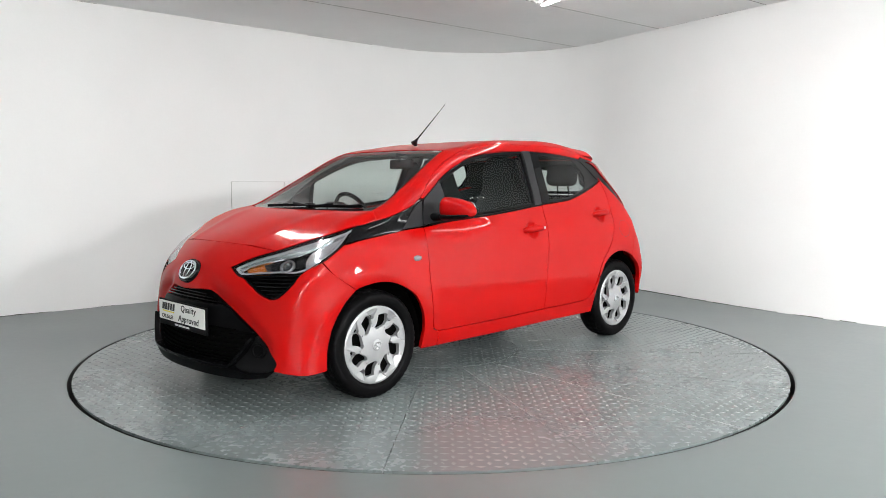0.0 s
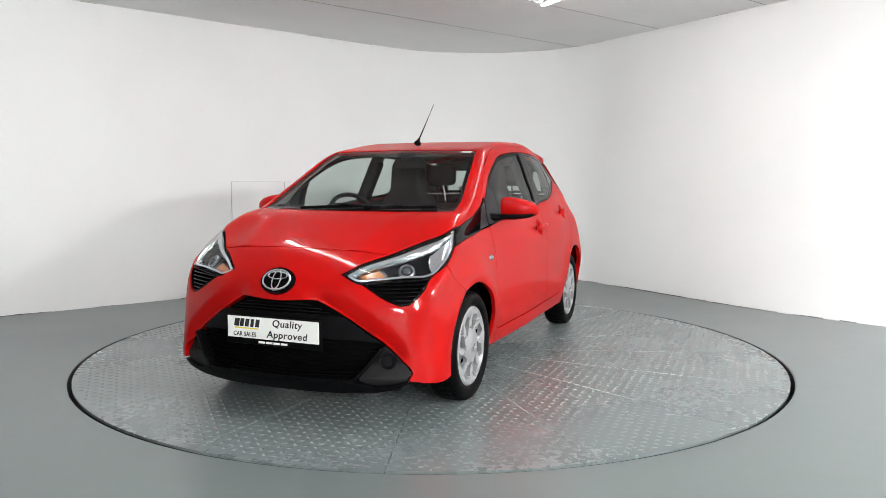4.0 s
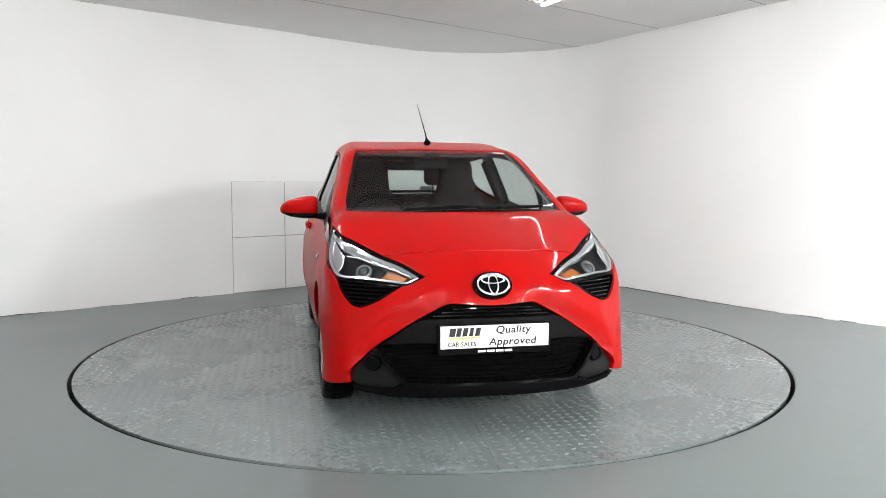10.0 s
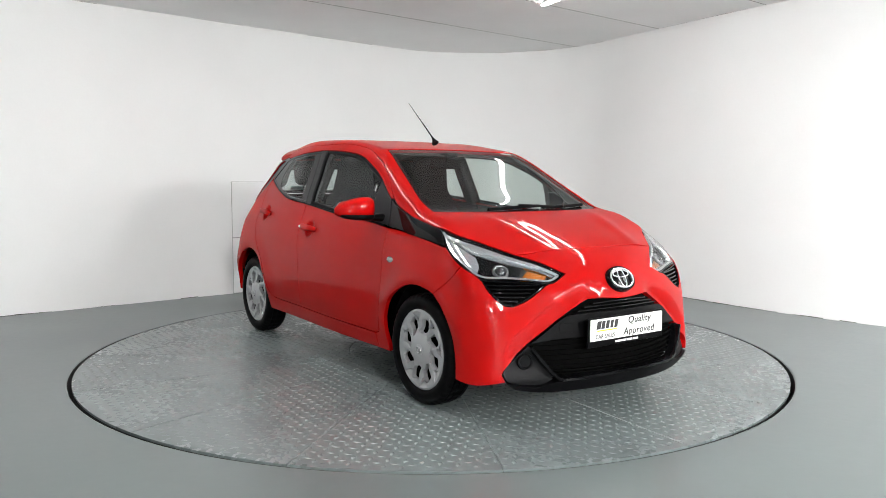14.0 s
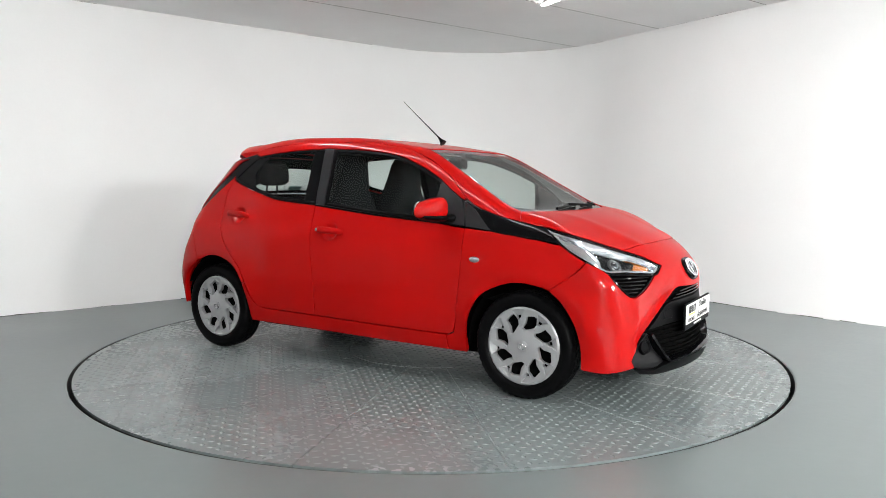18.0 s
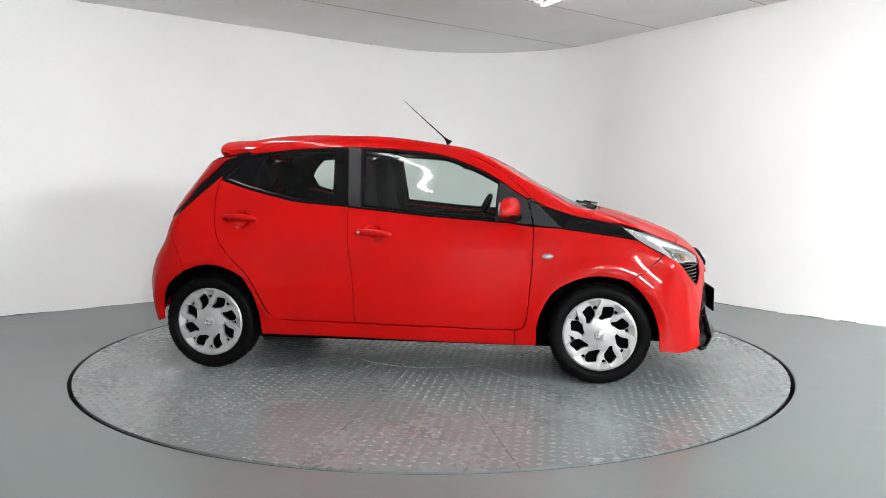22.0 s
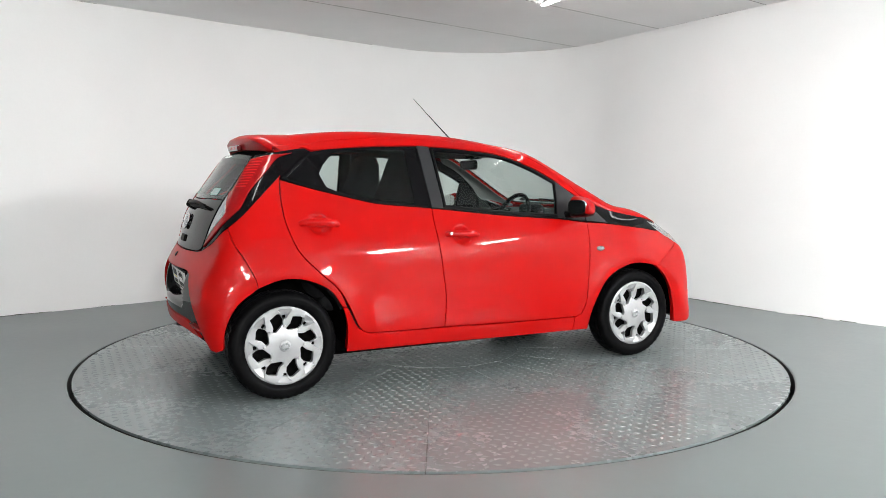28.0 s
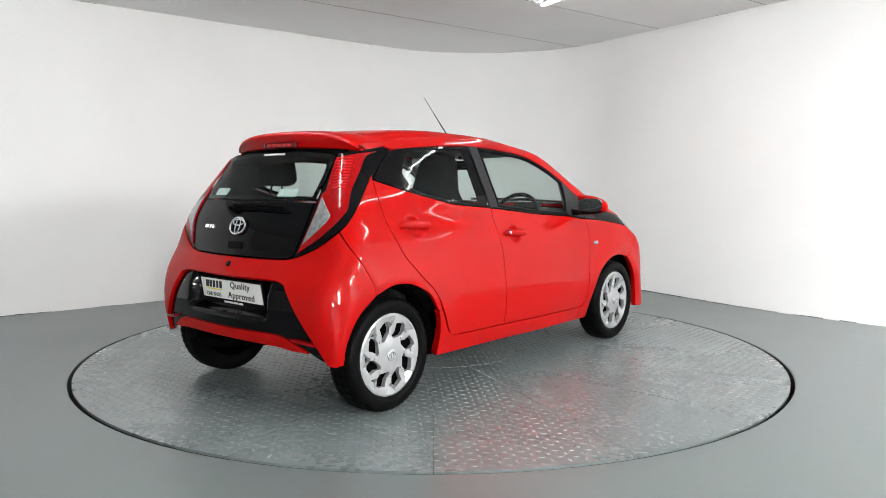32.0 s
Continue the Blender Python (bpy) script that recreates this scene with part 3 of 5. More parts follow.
def band(name, view, ctrl, rows, mat, parent, mirror=False, step=.02, label="", corner=38, closed=True):
    """A frame that follows an outline: rows of (inset, lift) across its width."""
    loop = rounded_loop(to_flat(view, ctrl), step, corner)
    n = len(loop)
    layers = []
    for d, h in rows:
        p = on_form(view, from_flat(view, shrink(loop, d)))
        layers.append(p + slope(p) * h)
    vs = np.concatenate(layers)
    fs = []
    for r in range(len(rows) - 1):
        for k in range(n):
            j = (k + 1) % n
            fs.append((r * n + k, r * n + j, (r + 1) * n + j, (r + 1) * n + k))
    f = fs[0]
    turn = np.dot(np.cross(vs[f[1]] - vs[f[0]], vs[f[2]] - vs[f[0]]), slope(vs[:1])[0])
    if (turn < 0) != (rows[1][0] < rows[0][0]):
        fs = [tuple(reversed(q)) for q in fs]
    if mirror:
        vs = vs * np.array([1, -1, 1])
        fs = [tuple(reversed(q)) for q in fs]
    ob = part(name, (vs.tolist(), fs), mat, parent, label)
    return smooth(ob, 35)


def strip(name, view, line, width, lift, mat, parent, mirror=False, step=.015, thick=.01, label=""):
    """A bar laid along an open line on the form, its width across the line, standing proud by lift."""
    a = to_flat(view, line)
    pts = []
    for i in range(len(a) - 1):
        p0, p1, p2, p3 = a[max(i - 1, 0)], a[i], a[i + 1], a[min(i + 2, len(a) - 1)]
        k = max(1, int(np.linalg.norm(p2 - p1) / step))
        for q in range(k):
            u = q / k
            pts.append(.5 * ((2 * p1) + (p2 - p0) * u + (2*p0 - 5*p1 + 4*p2 - p3) * u*u + (3*p1 - p0 - 3*p2 + p3) * u**3))
    pts.append(a[-1])
    pts = np.array(pts)
    d = np.gradient(pts, axis=0)
    d /= np.linalg.norm(d, axis=1)[:, None]
    s = np.stack([-d[:, 1], d[:, 0]], 1)
    w = np.linspace(0, 1, len(pts))
    half = np.array([width(q) if callable(width) else width for q in w])[:, None] / 2
    layers = []
    for k, h in ((-1, lift - thick), (-1, lift - thick * .25), (-.75, lift), (.75, lift), (1, lift - thick * .25), (1, lift - thick)):
        p = on_form(view, from_flat(view, pts + s * half * k))
        layers.append(p + slope(p) * h)
    n = len(pts)
    vs = np.concatenate(layers)
    fs = [(r * n + k, r * n + k + 1, (r + 1) * n + k + 1, (r + 1) * n + k) for r in range(5) for k in range(n - 1)]
    fs += [tuple(r * n for r in range(6)), tuple(r * n + n - 1 for r in reversed(range(6)))]
    f = fs[2 * (n - 1)]
    if np.dot(np.cross(vs[f[1]] - vs[f[0]], vs[f[2]] - vs[f[0]]), slope(vs[f[0]][None])[0]) < 0:
        fs = [tuple(reversed(q)) for q in fs]
    if mirror:
        vs = vs * np.array([1, -1, 1])
        fs = [tuple(reversed(q)) for q in fs]
    return smooth(part(name, (vs.tolist(), fs), mat, parent, label), 50)


def side_to_top(pts):
    p = on_form("side", np.array(pts, float))
    return [(a, -b) for a, b in p[:, :2]]
# ---- the car ----
car = empty("hatchback_car")
tagged(car, "glossy red five-door city car with silver wheel trims on the turntable", "car")

DLO_TOP = [(-1.055, 1.243), (-.953, 1.314), (-.653, 1.344), (-.337, 1.357), (-.251, 1.354), (-.037, 1.343), (.234, 1.309), (.435, 1.238), (.568, 1.172), (.650, 1.116), (.750, 1.052)]
RAIL = [(-1.025, 1.338), (-.893, 1.370), (-.591, 1.392), (-.342, 1.393), (-.042, 1.389), (.232, 1.356), (.401, 1.310), (.569, 1.228), (.684, 1.141), (.770, 1.060)]
REAR_EDGE = [(-1.146, 1.155), (-1.154, 1.048), (-1.139, .916), (-1.091, .786), (-.992, .674), (-.89, .577), (-.824, .462), (-.783, .379), (-.744, .336), (-.696, .325)]
WINDSCREEN_HALF = [(1.19, 0), (1.175, .25), (1.14, .45), (1.075, .602), (.95, .598), (.803, .570), (.562, .522), (.415, .488), (.385, .32), (.362, 0)]
WEDGE_TOP = [(1.215, .922), (1.119, .940), (1.05, .952), (.991, .965), (.857, 1.005), (.768, 1.043)]
LAMP = [(22.2, .712), (30.0, .761), (40.0, .802), (52.5, .855), (59.5, .882), (69.0, .915), (63.5, .832), (60.2, .793), (55.0, .748), (49.2, .699), (41.7, .692), (33.3, .681), (27.0, .675)]
VENT = [(28.8, .671), (48.8, .692), (46.0, .640), (41.8, .580), (39.5, .574), (35.4, .603)]
LAMP_TOP = [(38.4, .798), (47.0, .8345), (52.5, .858), (59.5, .885), (69.0, .918)]
GRILLE_EDGE = [(0, .584), (11.5, .594), (14.3, .593), (19.4, .554), (24.6, .509), (28.9, .464), (34.9, .397), (39.2, .327), (41.6, .285), (42.3, .262), (41.2, .226)]
FRONT_WINDOW = [(-.247, 1.349), (-.037, 1.338), (.234, 1.304), (.435, 1.233), (.568, 1.167), (.60, 1.148), (.585, .932), (.175, .960), (-.22, 1.000)]
REAR_WINDOW = [(-1.136, 1.164), (-1.036, 1.254), (-.953, 1.309), (-.653, 1.339), (-.337, 1.352), (-.303, 1.006), (-.626, 1.033), (-.765, 1.062), (-.978, 1.114)]


def cup(p, x, z):
    """The finger hollow pressed in behind a door handle."""
    return -.024 * np.exp(-(((p[:, 0] - x) / .050) ** 2 + ((p[:, 2] - z + .004) / .046) ** 2) ** 3)


def front_to_top(pts):
    return [(q[0], -q[1]) for q in on_form("front", np.array(pts, float))]


def front_to_side(pts):
    return [(q[0], q[2]) for q in on_form("front", np.array(pts, float))]


def back_to_side(pts):
    return [(q[0], q[2]) for q in on_form("back", np.array(pts, float))]


def side_to_back(pts):
    return [(math.degrees(math.atan2(-q[1], -(q[0] - BACK_AXIS))), q[2]) for q in on_form("side", np.array(pts, float))]


def mirrored(f):
    for m in (False, True):
        f(m)


def body_panels():
    def one(m):
        panel("front_door", "side", [(-.248, .320), (.244, .310), (.70, .302), (.736, .316), (.757, .375), (.771, .507), (.785, .670), (.788, .766), (.789, .893)] + [(.583, .918), (.175, .948), (-.22, .988), (-.299, .995)] + [(-.295, .89), (-.269, .665), (-.249, .50)], RED, car, m, step=.014, swell=lambda p: cup(p, -.135, .846))
        panel("rear_door", "side", REAR_EDGE + [(-.251, .320), (-.252, .50), (-.272, .665), (-.298, .89), (-.302, .997), (-.626, 1.025), (-.764, 1.054), (-.978, 1.106)], RED, car, m, step=.014, swell=lambda p: cup(p, -.97, .921))
        panel("front_fender", "side", [(.7915, .894), (.961, .882), (1.130, .860), (1.256, .844), (1.345, .828)] + front_to_side([(63.7, .829), (60.0, .790), (55.7, .7495)]) + [(1.451, .689), (1.322, .596), (1.279, .609), (1.167, .624), (1.054, .607), (.925, .542), (.862, .459), (.820, .344), (.811, .205), (.693, .207), (.693, .294), (.71, .298), (.742, .314), (.760, .375), (.774, .507), (.788, .670), (.791, .766)], RED, car, m)
        panel("sill", "side", [(-.832, .226), (-.42, .226), (.244, .216), (.690, .207), (.690, .294), (.244, .303), (-.252, .313), (-.675, .320), (-.730, .330), (-.772, .354), (-.800, .390), (-.824, .438), (-.843, .476), (-.869, .476), (-.848, .410), (-.835, .330)], RED, car, m, depth=.04)
        panel("rear_quarter", "side", [(-1.150, 1.149), (-1.158, 1.048), (-1.143, .916), (-1.095, .785), (-.996, .672), (-.894, .575), (-.846, .479), (-.871, .479), (-.94, .576), (-1.076, .637), (-1.194, .642), (-1.314, .604)] + back_to_side([(61.4, .648), (57.2, .768), (53.8, .836), (50.6, .910), (54.4, .962), (59.8, 1.062), (67.3, 1.180)]), RED, car, m)
        panel("door_frame", "side", [(-1.165, 1.308), (-1.08, 1.323), (-.993, 1.333), (-.955, 1.319)] + DLO_TOP[2:] + [(.775, 1.06)] + list(reversed(RAIL)) + [(-1.14, 1.322)], RED, car, m, gap=.001)
        top_rail = side_to_top(RAIL)
        pillar = [q for q in top_rail if q[0] > .25]
        panel("a_pillar", "top", pillar + list(reversed(side_to_top(WEDGE_TOP[1:-1]))) + [(1.085, .612), (1.077, .604), (.95, .600), (.803, .572), (.562, .524), (.415, .490)], RED, car, m, gap=.001, step=.018)
        # black surround of the side windows
        panel("b_pillar", "side", [(-.334, 1.356), (-.255, 1.353), (-.224, .996), (-.30, 1.003)], GREY_PLASTIC, car, m, gap=.001, depth=.05)
        band("front_window_frame", "side", FRONT_WINDOW, [(0, -.02), (0, -.001), (.012, -.001), (.016, -.006), (.02, -.012)], BLACK, car, m)
        band("rear_window_frame", "side", REAR_WINDOW, [(0, -.02), (0, -.001), (.010, -.001), (.014, -.005), (.018, -.01)], GLOSS_BLACK, car, m)
        panel("front_window", "side", FRONT_WINDOW, GLASS, car, m, off=-.009, gap=.008, depth=.002, label="clear side window glass")
        panel("rear_window", "side", REAR_WINDOW, GLASS, car, m, off=-.006, gap=.006, depth=.002, label="clear side window glass")
        panel("rear_window_border", "side", [(-.337, 1.351), (-.303, 1.006), (-.40, 1.014), (-.418, 1.345)], GLOSS_BLACK, car, m, off=-.004, depth=.002)
        panel("rear_window_border", "side", [(-.95, 1.302), (-.82, 1.322), (-.90, 1.24), (-.93, 1.19), (-.9, 1.12), (-.82, 1.085), (-.97, 1.118), (-1.115, 1.165)], GLOSS_BLACK, car, m, off=-.004, depth=.002)
        panel("mirror_sail", "side", [(.592, 1.155), (.652, 1.112), (.75, 1.047), (.785, .905), (.567, .93)], GREY_PLASTIC, car, m, off=.001, depth=.03)
        panel("wing_triangle", "side", [(.764, 1.040), (.812, 1.017), (.955, .888), (.793, .902)], GREY_PLASTIC, car, m)
        panel("wing_wedge", "side", [(.768, 1.043), (.857, 1.005), (.991, .965), (1.119, .940), (1.215, .922)] + front_to_side([(69.0, .913), (63.9, .834)]) + [(1.256, .847), (1.130, .863), (.961, .885), (.822, 1.014)], GLOSS_BLACK, car, m)
    mirrored(one)

    top_rail = side_to_top(RAIL)
    roof_half = [(.359, 0), (.382, .32), (.411, .489)] + [q for q in reversed(top_rail) if q[0] < .41] + [(-1.05, .45), (-1.06, 0)]
    panel("roof", "top", both_halves_top(roof_half), RED, car, gap=.001, step=.03)
    hood_half = [(1.676, 0), (1.655, .243), (1.625, .40)] + front_to_top(LAMP_TOP) + side_to_top(WEDGE_TOP[:2]) + [(1.087, .615), (1.150, .45), (1.186, .25), (1.2, 0)]
    panel("bonnet", "top", both_halves_top(hood_half), RED, car, step=.025, swell=lambda p: .007 * np.exp(-((np.abs(p[:, 1]) - .40 - (1.2 - p[:, 0]) * .18) / .06) ** 2) * .5 * (1 + np.tanh((p[:, 0] - 1.25) / .12)))
    panel("windscreen", "top", both_halves_top(WINDSCREEN_HALF), SCREEN, car, off=-.004, gap=.001, depth=.003, step=.03, label="clear laminated windscreen")
    band("windscreen_border", "top", both_halves_top(WINDSCREEN_HALF), [(.0, -.006), (.022, -.006)], BLACK, car, step=.03)
    panel("windscreen_base", "top", both_halves_top([(1.188, 0), (1.173, .25), (1.138, .45), (1.073, .600), (1.03, .598), (1.085, .45), (1.115, .25), (1.128, 0)]), BLACK, car, off=-.0055, depth=.002)
    # bumper in one piece round the nose, its arms chamfered beside the grille
    rim = on_form("front", np.array(GRILLE_EDGE[2:9], float))
    rim_y = -rim[:, 1]
    curve = np.poly1d(np.polyfit(rim_y, rim[:, 2], 2))

    def chamfer(p):
        y = np.abs(p[:, 1])
        d = np.clip((p[:, 2] - curve(y)) * .80 / .085, 0, 1)
        fade = np.clip((y - .14) / .12, 0, 1) * np.clip((rim_y.max() + .02 - y) / .09, 0, 1) * np.clip((p[:, 2] - .26) / .08, 0, 1)
        return -.030 * (1 - d) ** 1.6 * fade * fade * (3 - 2 * fade)
    seam = on_form("side", np.array([(1.451, .689), (1.322, .596), (1.391, .536), (1.458, .432), (1.492, .319), (1.50, .208)]))
    seam = [(math.degrees(math.atan2(-q[1], q[0] - FRONT_AXIS)), q[2]) for q in seam]
    half = [(0, .822), (20.4, .817), (29.1, .809), (38.0, .7965), (30.0, .764), (21.8, .712), (26.7, .672), (28.5, .668), (35.2, .599), (39.5, .570), (42.0, .576), (46.3, .637), (49.2, .696), (55.4, .7485)] + seam + [(50, .203)] + list(reversed(GRILLE_EDGE))
    panel("front_bumper", "front", both_halves(half), RED, car, step=.013, depth=.035, swell=chamfer)
    # rear
    gate = [(0, 1.045), (26, 1.048), (41.0, 1.045), (38.3, .93), (33.6, .79), (30.5, .776), (16, .771), (0, .771)]
    panel("tailgate", "back", both_halves(gate), GLOSS_BLACK, car, step=.025)
    glass = [(0, 1.30), (30, 1.30), (50.5, 1.285), (47.5, 1.206), (42.0, 1.068), (41.2, 1.05), (26, 1.052), (0, 1.05)]
    panel("rear_window_glass", "back", both_halves(glass), REAR_GLASS, car, step=.025, gap=.001, depth=.003, label="tinted rear window glass")
    band("rear_glass_border", "back", both_halves(glass), [(0, -.003), (.024, -.003)], GLOSS_BLACK, car, step=.025)
    seam = on_form("side", np.array([(-1.314, .604), (-1.419, .519), (-1.475, .398), (-1.488, .295)]))
    seam = [(math.degrees(math.atan2(-q[1], -(q[0] - BACK_AXIS))), q[2]) for q in seam]
    half = [(0, .765), (16, .765), (31.5, .771), (36, .785), (43.1, .829), (50.5, .907), (53.7, .834), (57.1, .766), (61.3, .648)] + seam + [(49.0, .282), (46.8, .290), (42.5, .40), (36.8, .534), (32.0, .655), (28, .672), (6.4, .672), (0, .672)]
    panel("rear_bumper", "back", both_halves(half), RED, car, step=.02, depth=.03)
    panel("bumper_bar", "back", both_halves([(0, .41), (25, .41), (31, .402), (40.5, .335), (35, .338), (28, .35), (0, .355)]), RED, car, off=-.012, depth=.03)

    def lamps(m):
        panel("rear_blackout", "back", [(34.0, .778), (43.1, .834), (48.7, .899), (54.4, .960), (59.7, 1.060), (66.4, 1.170)] + side_to_back([(-1.135, 1.170), (-1.045, 1.25), (-.960, 1.314), (-.993, 1.330), (-1.08, 1.320), (-1.165, 1.305)]) + [(51.8, 1.29), (48.3, 1.206), (42.4, 1.068), (38.8, .93)], GLOSS_BLACK, car, m, off=-.004, gap=.001)
        lamp = panel("tail_lamp", "back", [(35.6, .798), (42.5, .862), (48.8, .938), (51.8, .980), (53.7, 1.008), (56.0, 1.104), (61.1, 1.199), (65.7, 1.272), (73, 1.300), (61.4, 1.288), (50.9, 1.265), (48.7, 1.206), (46.0, 1.100), (44.6, 1.09), (40.8, .95)], TAIL_RED, car, m, off=.004, depth=.02, step=.014, label="red ribbed tail lamp")
        panel("reversing_lamp", "back", [(37.6, .838), (41.4, .955), (44.8, 1.072), (48.0, .985), (47.0, .958)], TAIL_CLEAR, lamp, m, off=.007, depth=.012, step=.012, label="clear reversing lamp lens")
        for q in range(11):
            z = 1.115 + .0145 * q
            a0, a1 = 48.6 + .26 * q, 53.6 + .50 * q
            strip("lens_rib", "back", [(a0, z), ((a0 + a1) / 2, z + .003), (a1, z + .004)], .006, .0058, TAIL_RIB, lamp, m, thick=.006)
        panel("rear_reflector", "back", [(34.5, .408), (43, .393), (43.5, .378), (36, .392)], TAIL_RED, car, m, off=.004, label="red reflector")
    mirrored(lamps)





body_panels()
# ---- wheels ----
def wheel_meshes():
    """Tyre and trim about the y axis, the outer face towards -y."""
    n = 144
    prof = [(.192, -.058), (.203, -.066), (.212, -.070), (.216, -.076), (.232, -.0815), (.252, -.0825), (.266, -.079), (.277, -.072), (.284, -.061), (.2865, -.050), (.2865, -.046), (.281, -.045), (.281, -.041), (.2885, -.040), (.2885, -.013), (.282, -.012), (.282, -.007), (.2885, -.006), (.2885, .028), (.282, .029), (.282, .034), (.2875, .036), (.284, .061), (.272, .075), (.245, .082), (.2, .07)]
    vs, fs = [], []
    k = len(prof)
    for i in range(n):
        a = 2 * math.pi * i / n
        for q, (r, h) in enumerate(prof):
            if 7 <= q <= 9 and i % 3 == 0:
                r -= .0045
            if q in (13, 14, 17, 18) and i % 4 == 0:
                r -= .004
            vs.append((r * math.cos(a), h, r * math.sin(a)))
    for i in range(n):
        j = (i + 1) % n
        fs += [(i * k + q, i * k + q + 1, j * k + q + 1, j * k + q) for q in range(k - 1)]
    tyre = bpy.data.meshes.new("tyre")
    tyre.from_pydata(vs, [], fs)

    R = .213
    outer = [(R * math.cos(2 * math.pi * i / 128), R * math.sin(2 * math.pi * i / 128)) for i in range(128)]
    holes, lines, pockets = [], [], []
    def polar(shape, turn):
        return np.array([(R * r * math.cos(radians(q + turn)), R * r * math.sin(radians(q + turn))) for r, q in shape])
    for s in range(8):
        for shape in ([(.44, -4), (.395, -14), (.535, -41), (.66, -42.5), (.81, -37), (.82, -31), (.75, -16), (.56, -14.5)], [(.685, -4), (.68, 4), (.76, 4.5), (.775, -3.5)]):
            holes.append(rounded_loop(polar(shape, 45 * s), .005, 24))
        wedge = rounded_loop(polar([(.655, -.5), (.925, -12.5), (.93, 0), (.925, 11.0)], 45 * s), .006, 25)
        lines += [wedge, shrink(wedge, .0022)]
        pockets.append(shrink(wedge, .0016))
    pts = [np.array(outer)]
    edges = []
    base = len(outer)
    for h in holes:
        m = len(h)
        edges += [(base + i, base + (i + 1) % m) for i in range(m)]
        base += m
        pts.append(h)
    for h in lines:
        m = len(h)
        edges += [(base + i, base + (i + 1) % m) for i in range(m)]
        base += m
        pts.append(h)
    allp = np.concatenate(pts)
    g = np.array([(r * math.cos(2 * math.pi * (i + .5 * (q % 2)) / 96), r * math.sin(2 * math.pi * (i + .5 * (q % 2)) / 96)) for q, r in enumerate(np.arange(.012, R - .004, .0075)) for i in range(96 if r > .07 else 32)])
    keep = np.min(np.linalg.norm(g[:, None] - allp[None], axis=2), 1) > .0035
    for h in holes:
        keep &= ~inside(h, g)
    g = g[keep]
    allp = np.concatenate([allp, g])
    res = delaunay_2d_cdt([Vector(p) for p in allp], edges, [list(range(128))], 1, 1e-7)
    flat = np.array([tuple(v) for v in res[0]])
    tri = [tuple(f) for f in res[2]]
    cen = np.array([flat[list(f)].mean(0) for f in tri])
    cut = np.zeros(len(tri), bool)
    for h in holes:
        cut |= inside(h, cen)
    tri = [f for f, c in zip(tri, cut) if not c]
    r = np.linalg.norm(flat, axis=1)
    ang = np.degrees(np.arctan2(flat[:, 1], flat[:, 0]))
    near = np.min(np.stack([np.min(np.linalg.norm(flat[:, None] - h[None], axis=2), 1) for h in holes]), 0)
    face = spline([(0, .001), (.03, .0), (.06, .003), (.09, .008), (.13, .010), (.17, .007), (.19, .006), (.208, .011), (.213, .017)])
    swirl = ((ang + 30 * (.9 - r / R) + 22.5) / 45) % 1
    ridge = np.abs(swirl - .5) * 2
    fade = np.clip((r - .05) / .05, 0, 1) * np.clip((R - r) / .012, 0, 1)
    deep = face(r) + .0012 * np.exp(-near / .003) - .0022 * (.55 - ridge) * fade
    for h in pockets:
        deep += np.where(inside(h, flat), .0005 + .019 * np.clip((.935 - r / R) / .22, 0, 1), 0)
    vs = [(p[0], -.080 + d, p[1]) for p, d in zip(flat, deep)]
    n0 = len(vs)
    fs = list(tri)
    orig = {}
    for i, o in enumerate(res[3]):
        for q in o:
            orig[q] = i
    base = 128
    for h in [outer] + holes:
        m = len(h)
        start = 0 if h is outer else base
        idx = [orig[start + i] for i in range(m)]
        low = len(vs)
        vs += [(vs[i][0], -.080 + .034, vs[i][2]) for i in idx]
        fs += [(idx[i], idx[(i + 1) % m], low + (i + 1) % m, low + i) for i in range(m)]
        if h is not outer:
            base += m
    trim = bpy.data.meshes.new("wheel_trim")
    trim.from_pydata(vs, [], fs)
    bm = bmesh.new()
    bm.from_mesh(trim)
    bmesh.ops.recalc_face_normals(bm, faces=bm.faces)
    bm.to_mesh(trim)
    bm.free()
    return tyre, trim


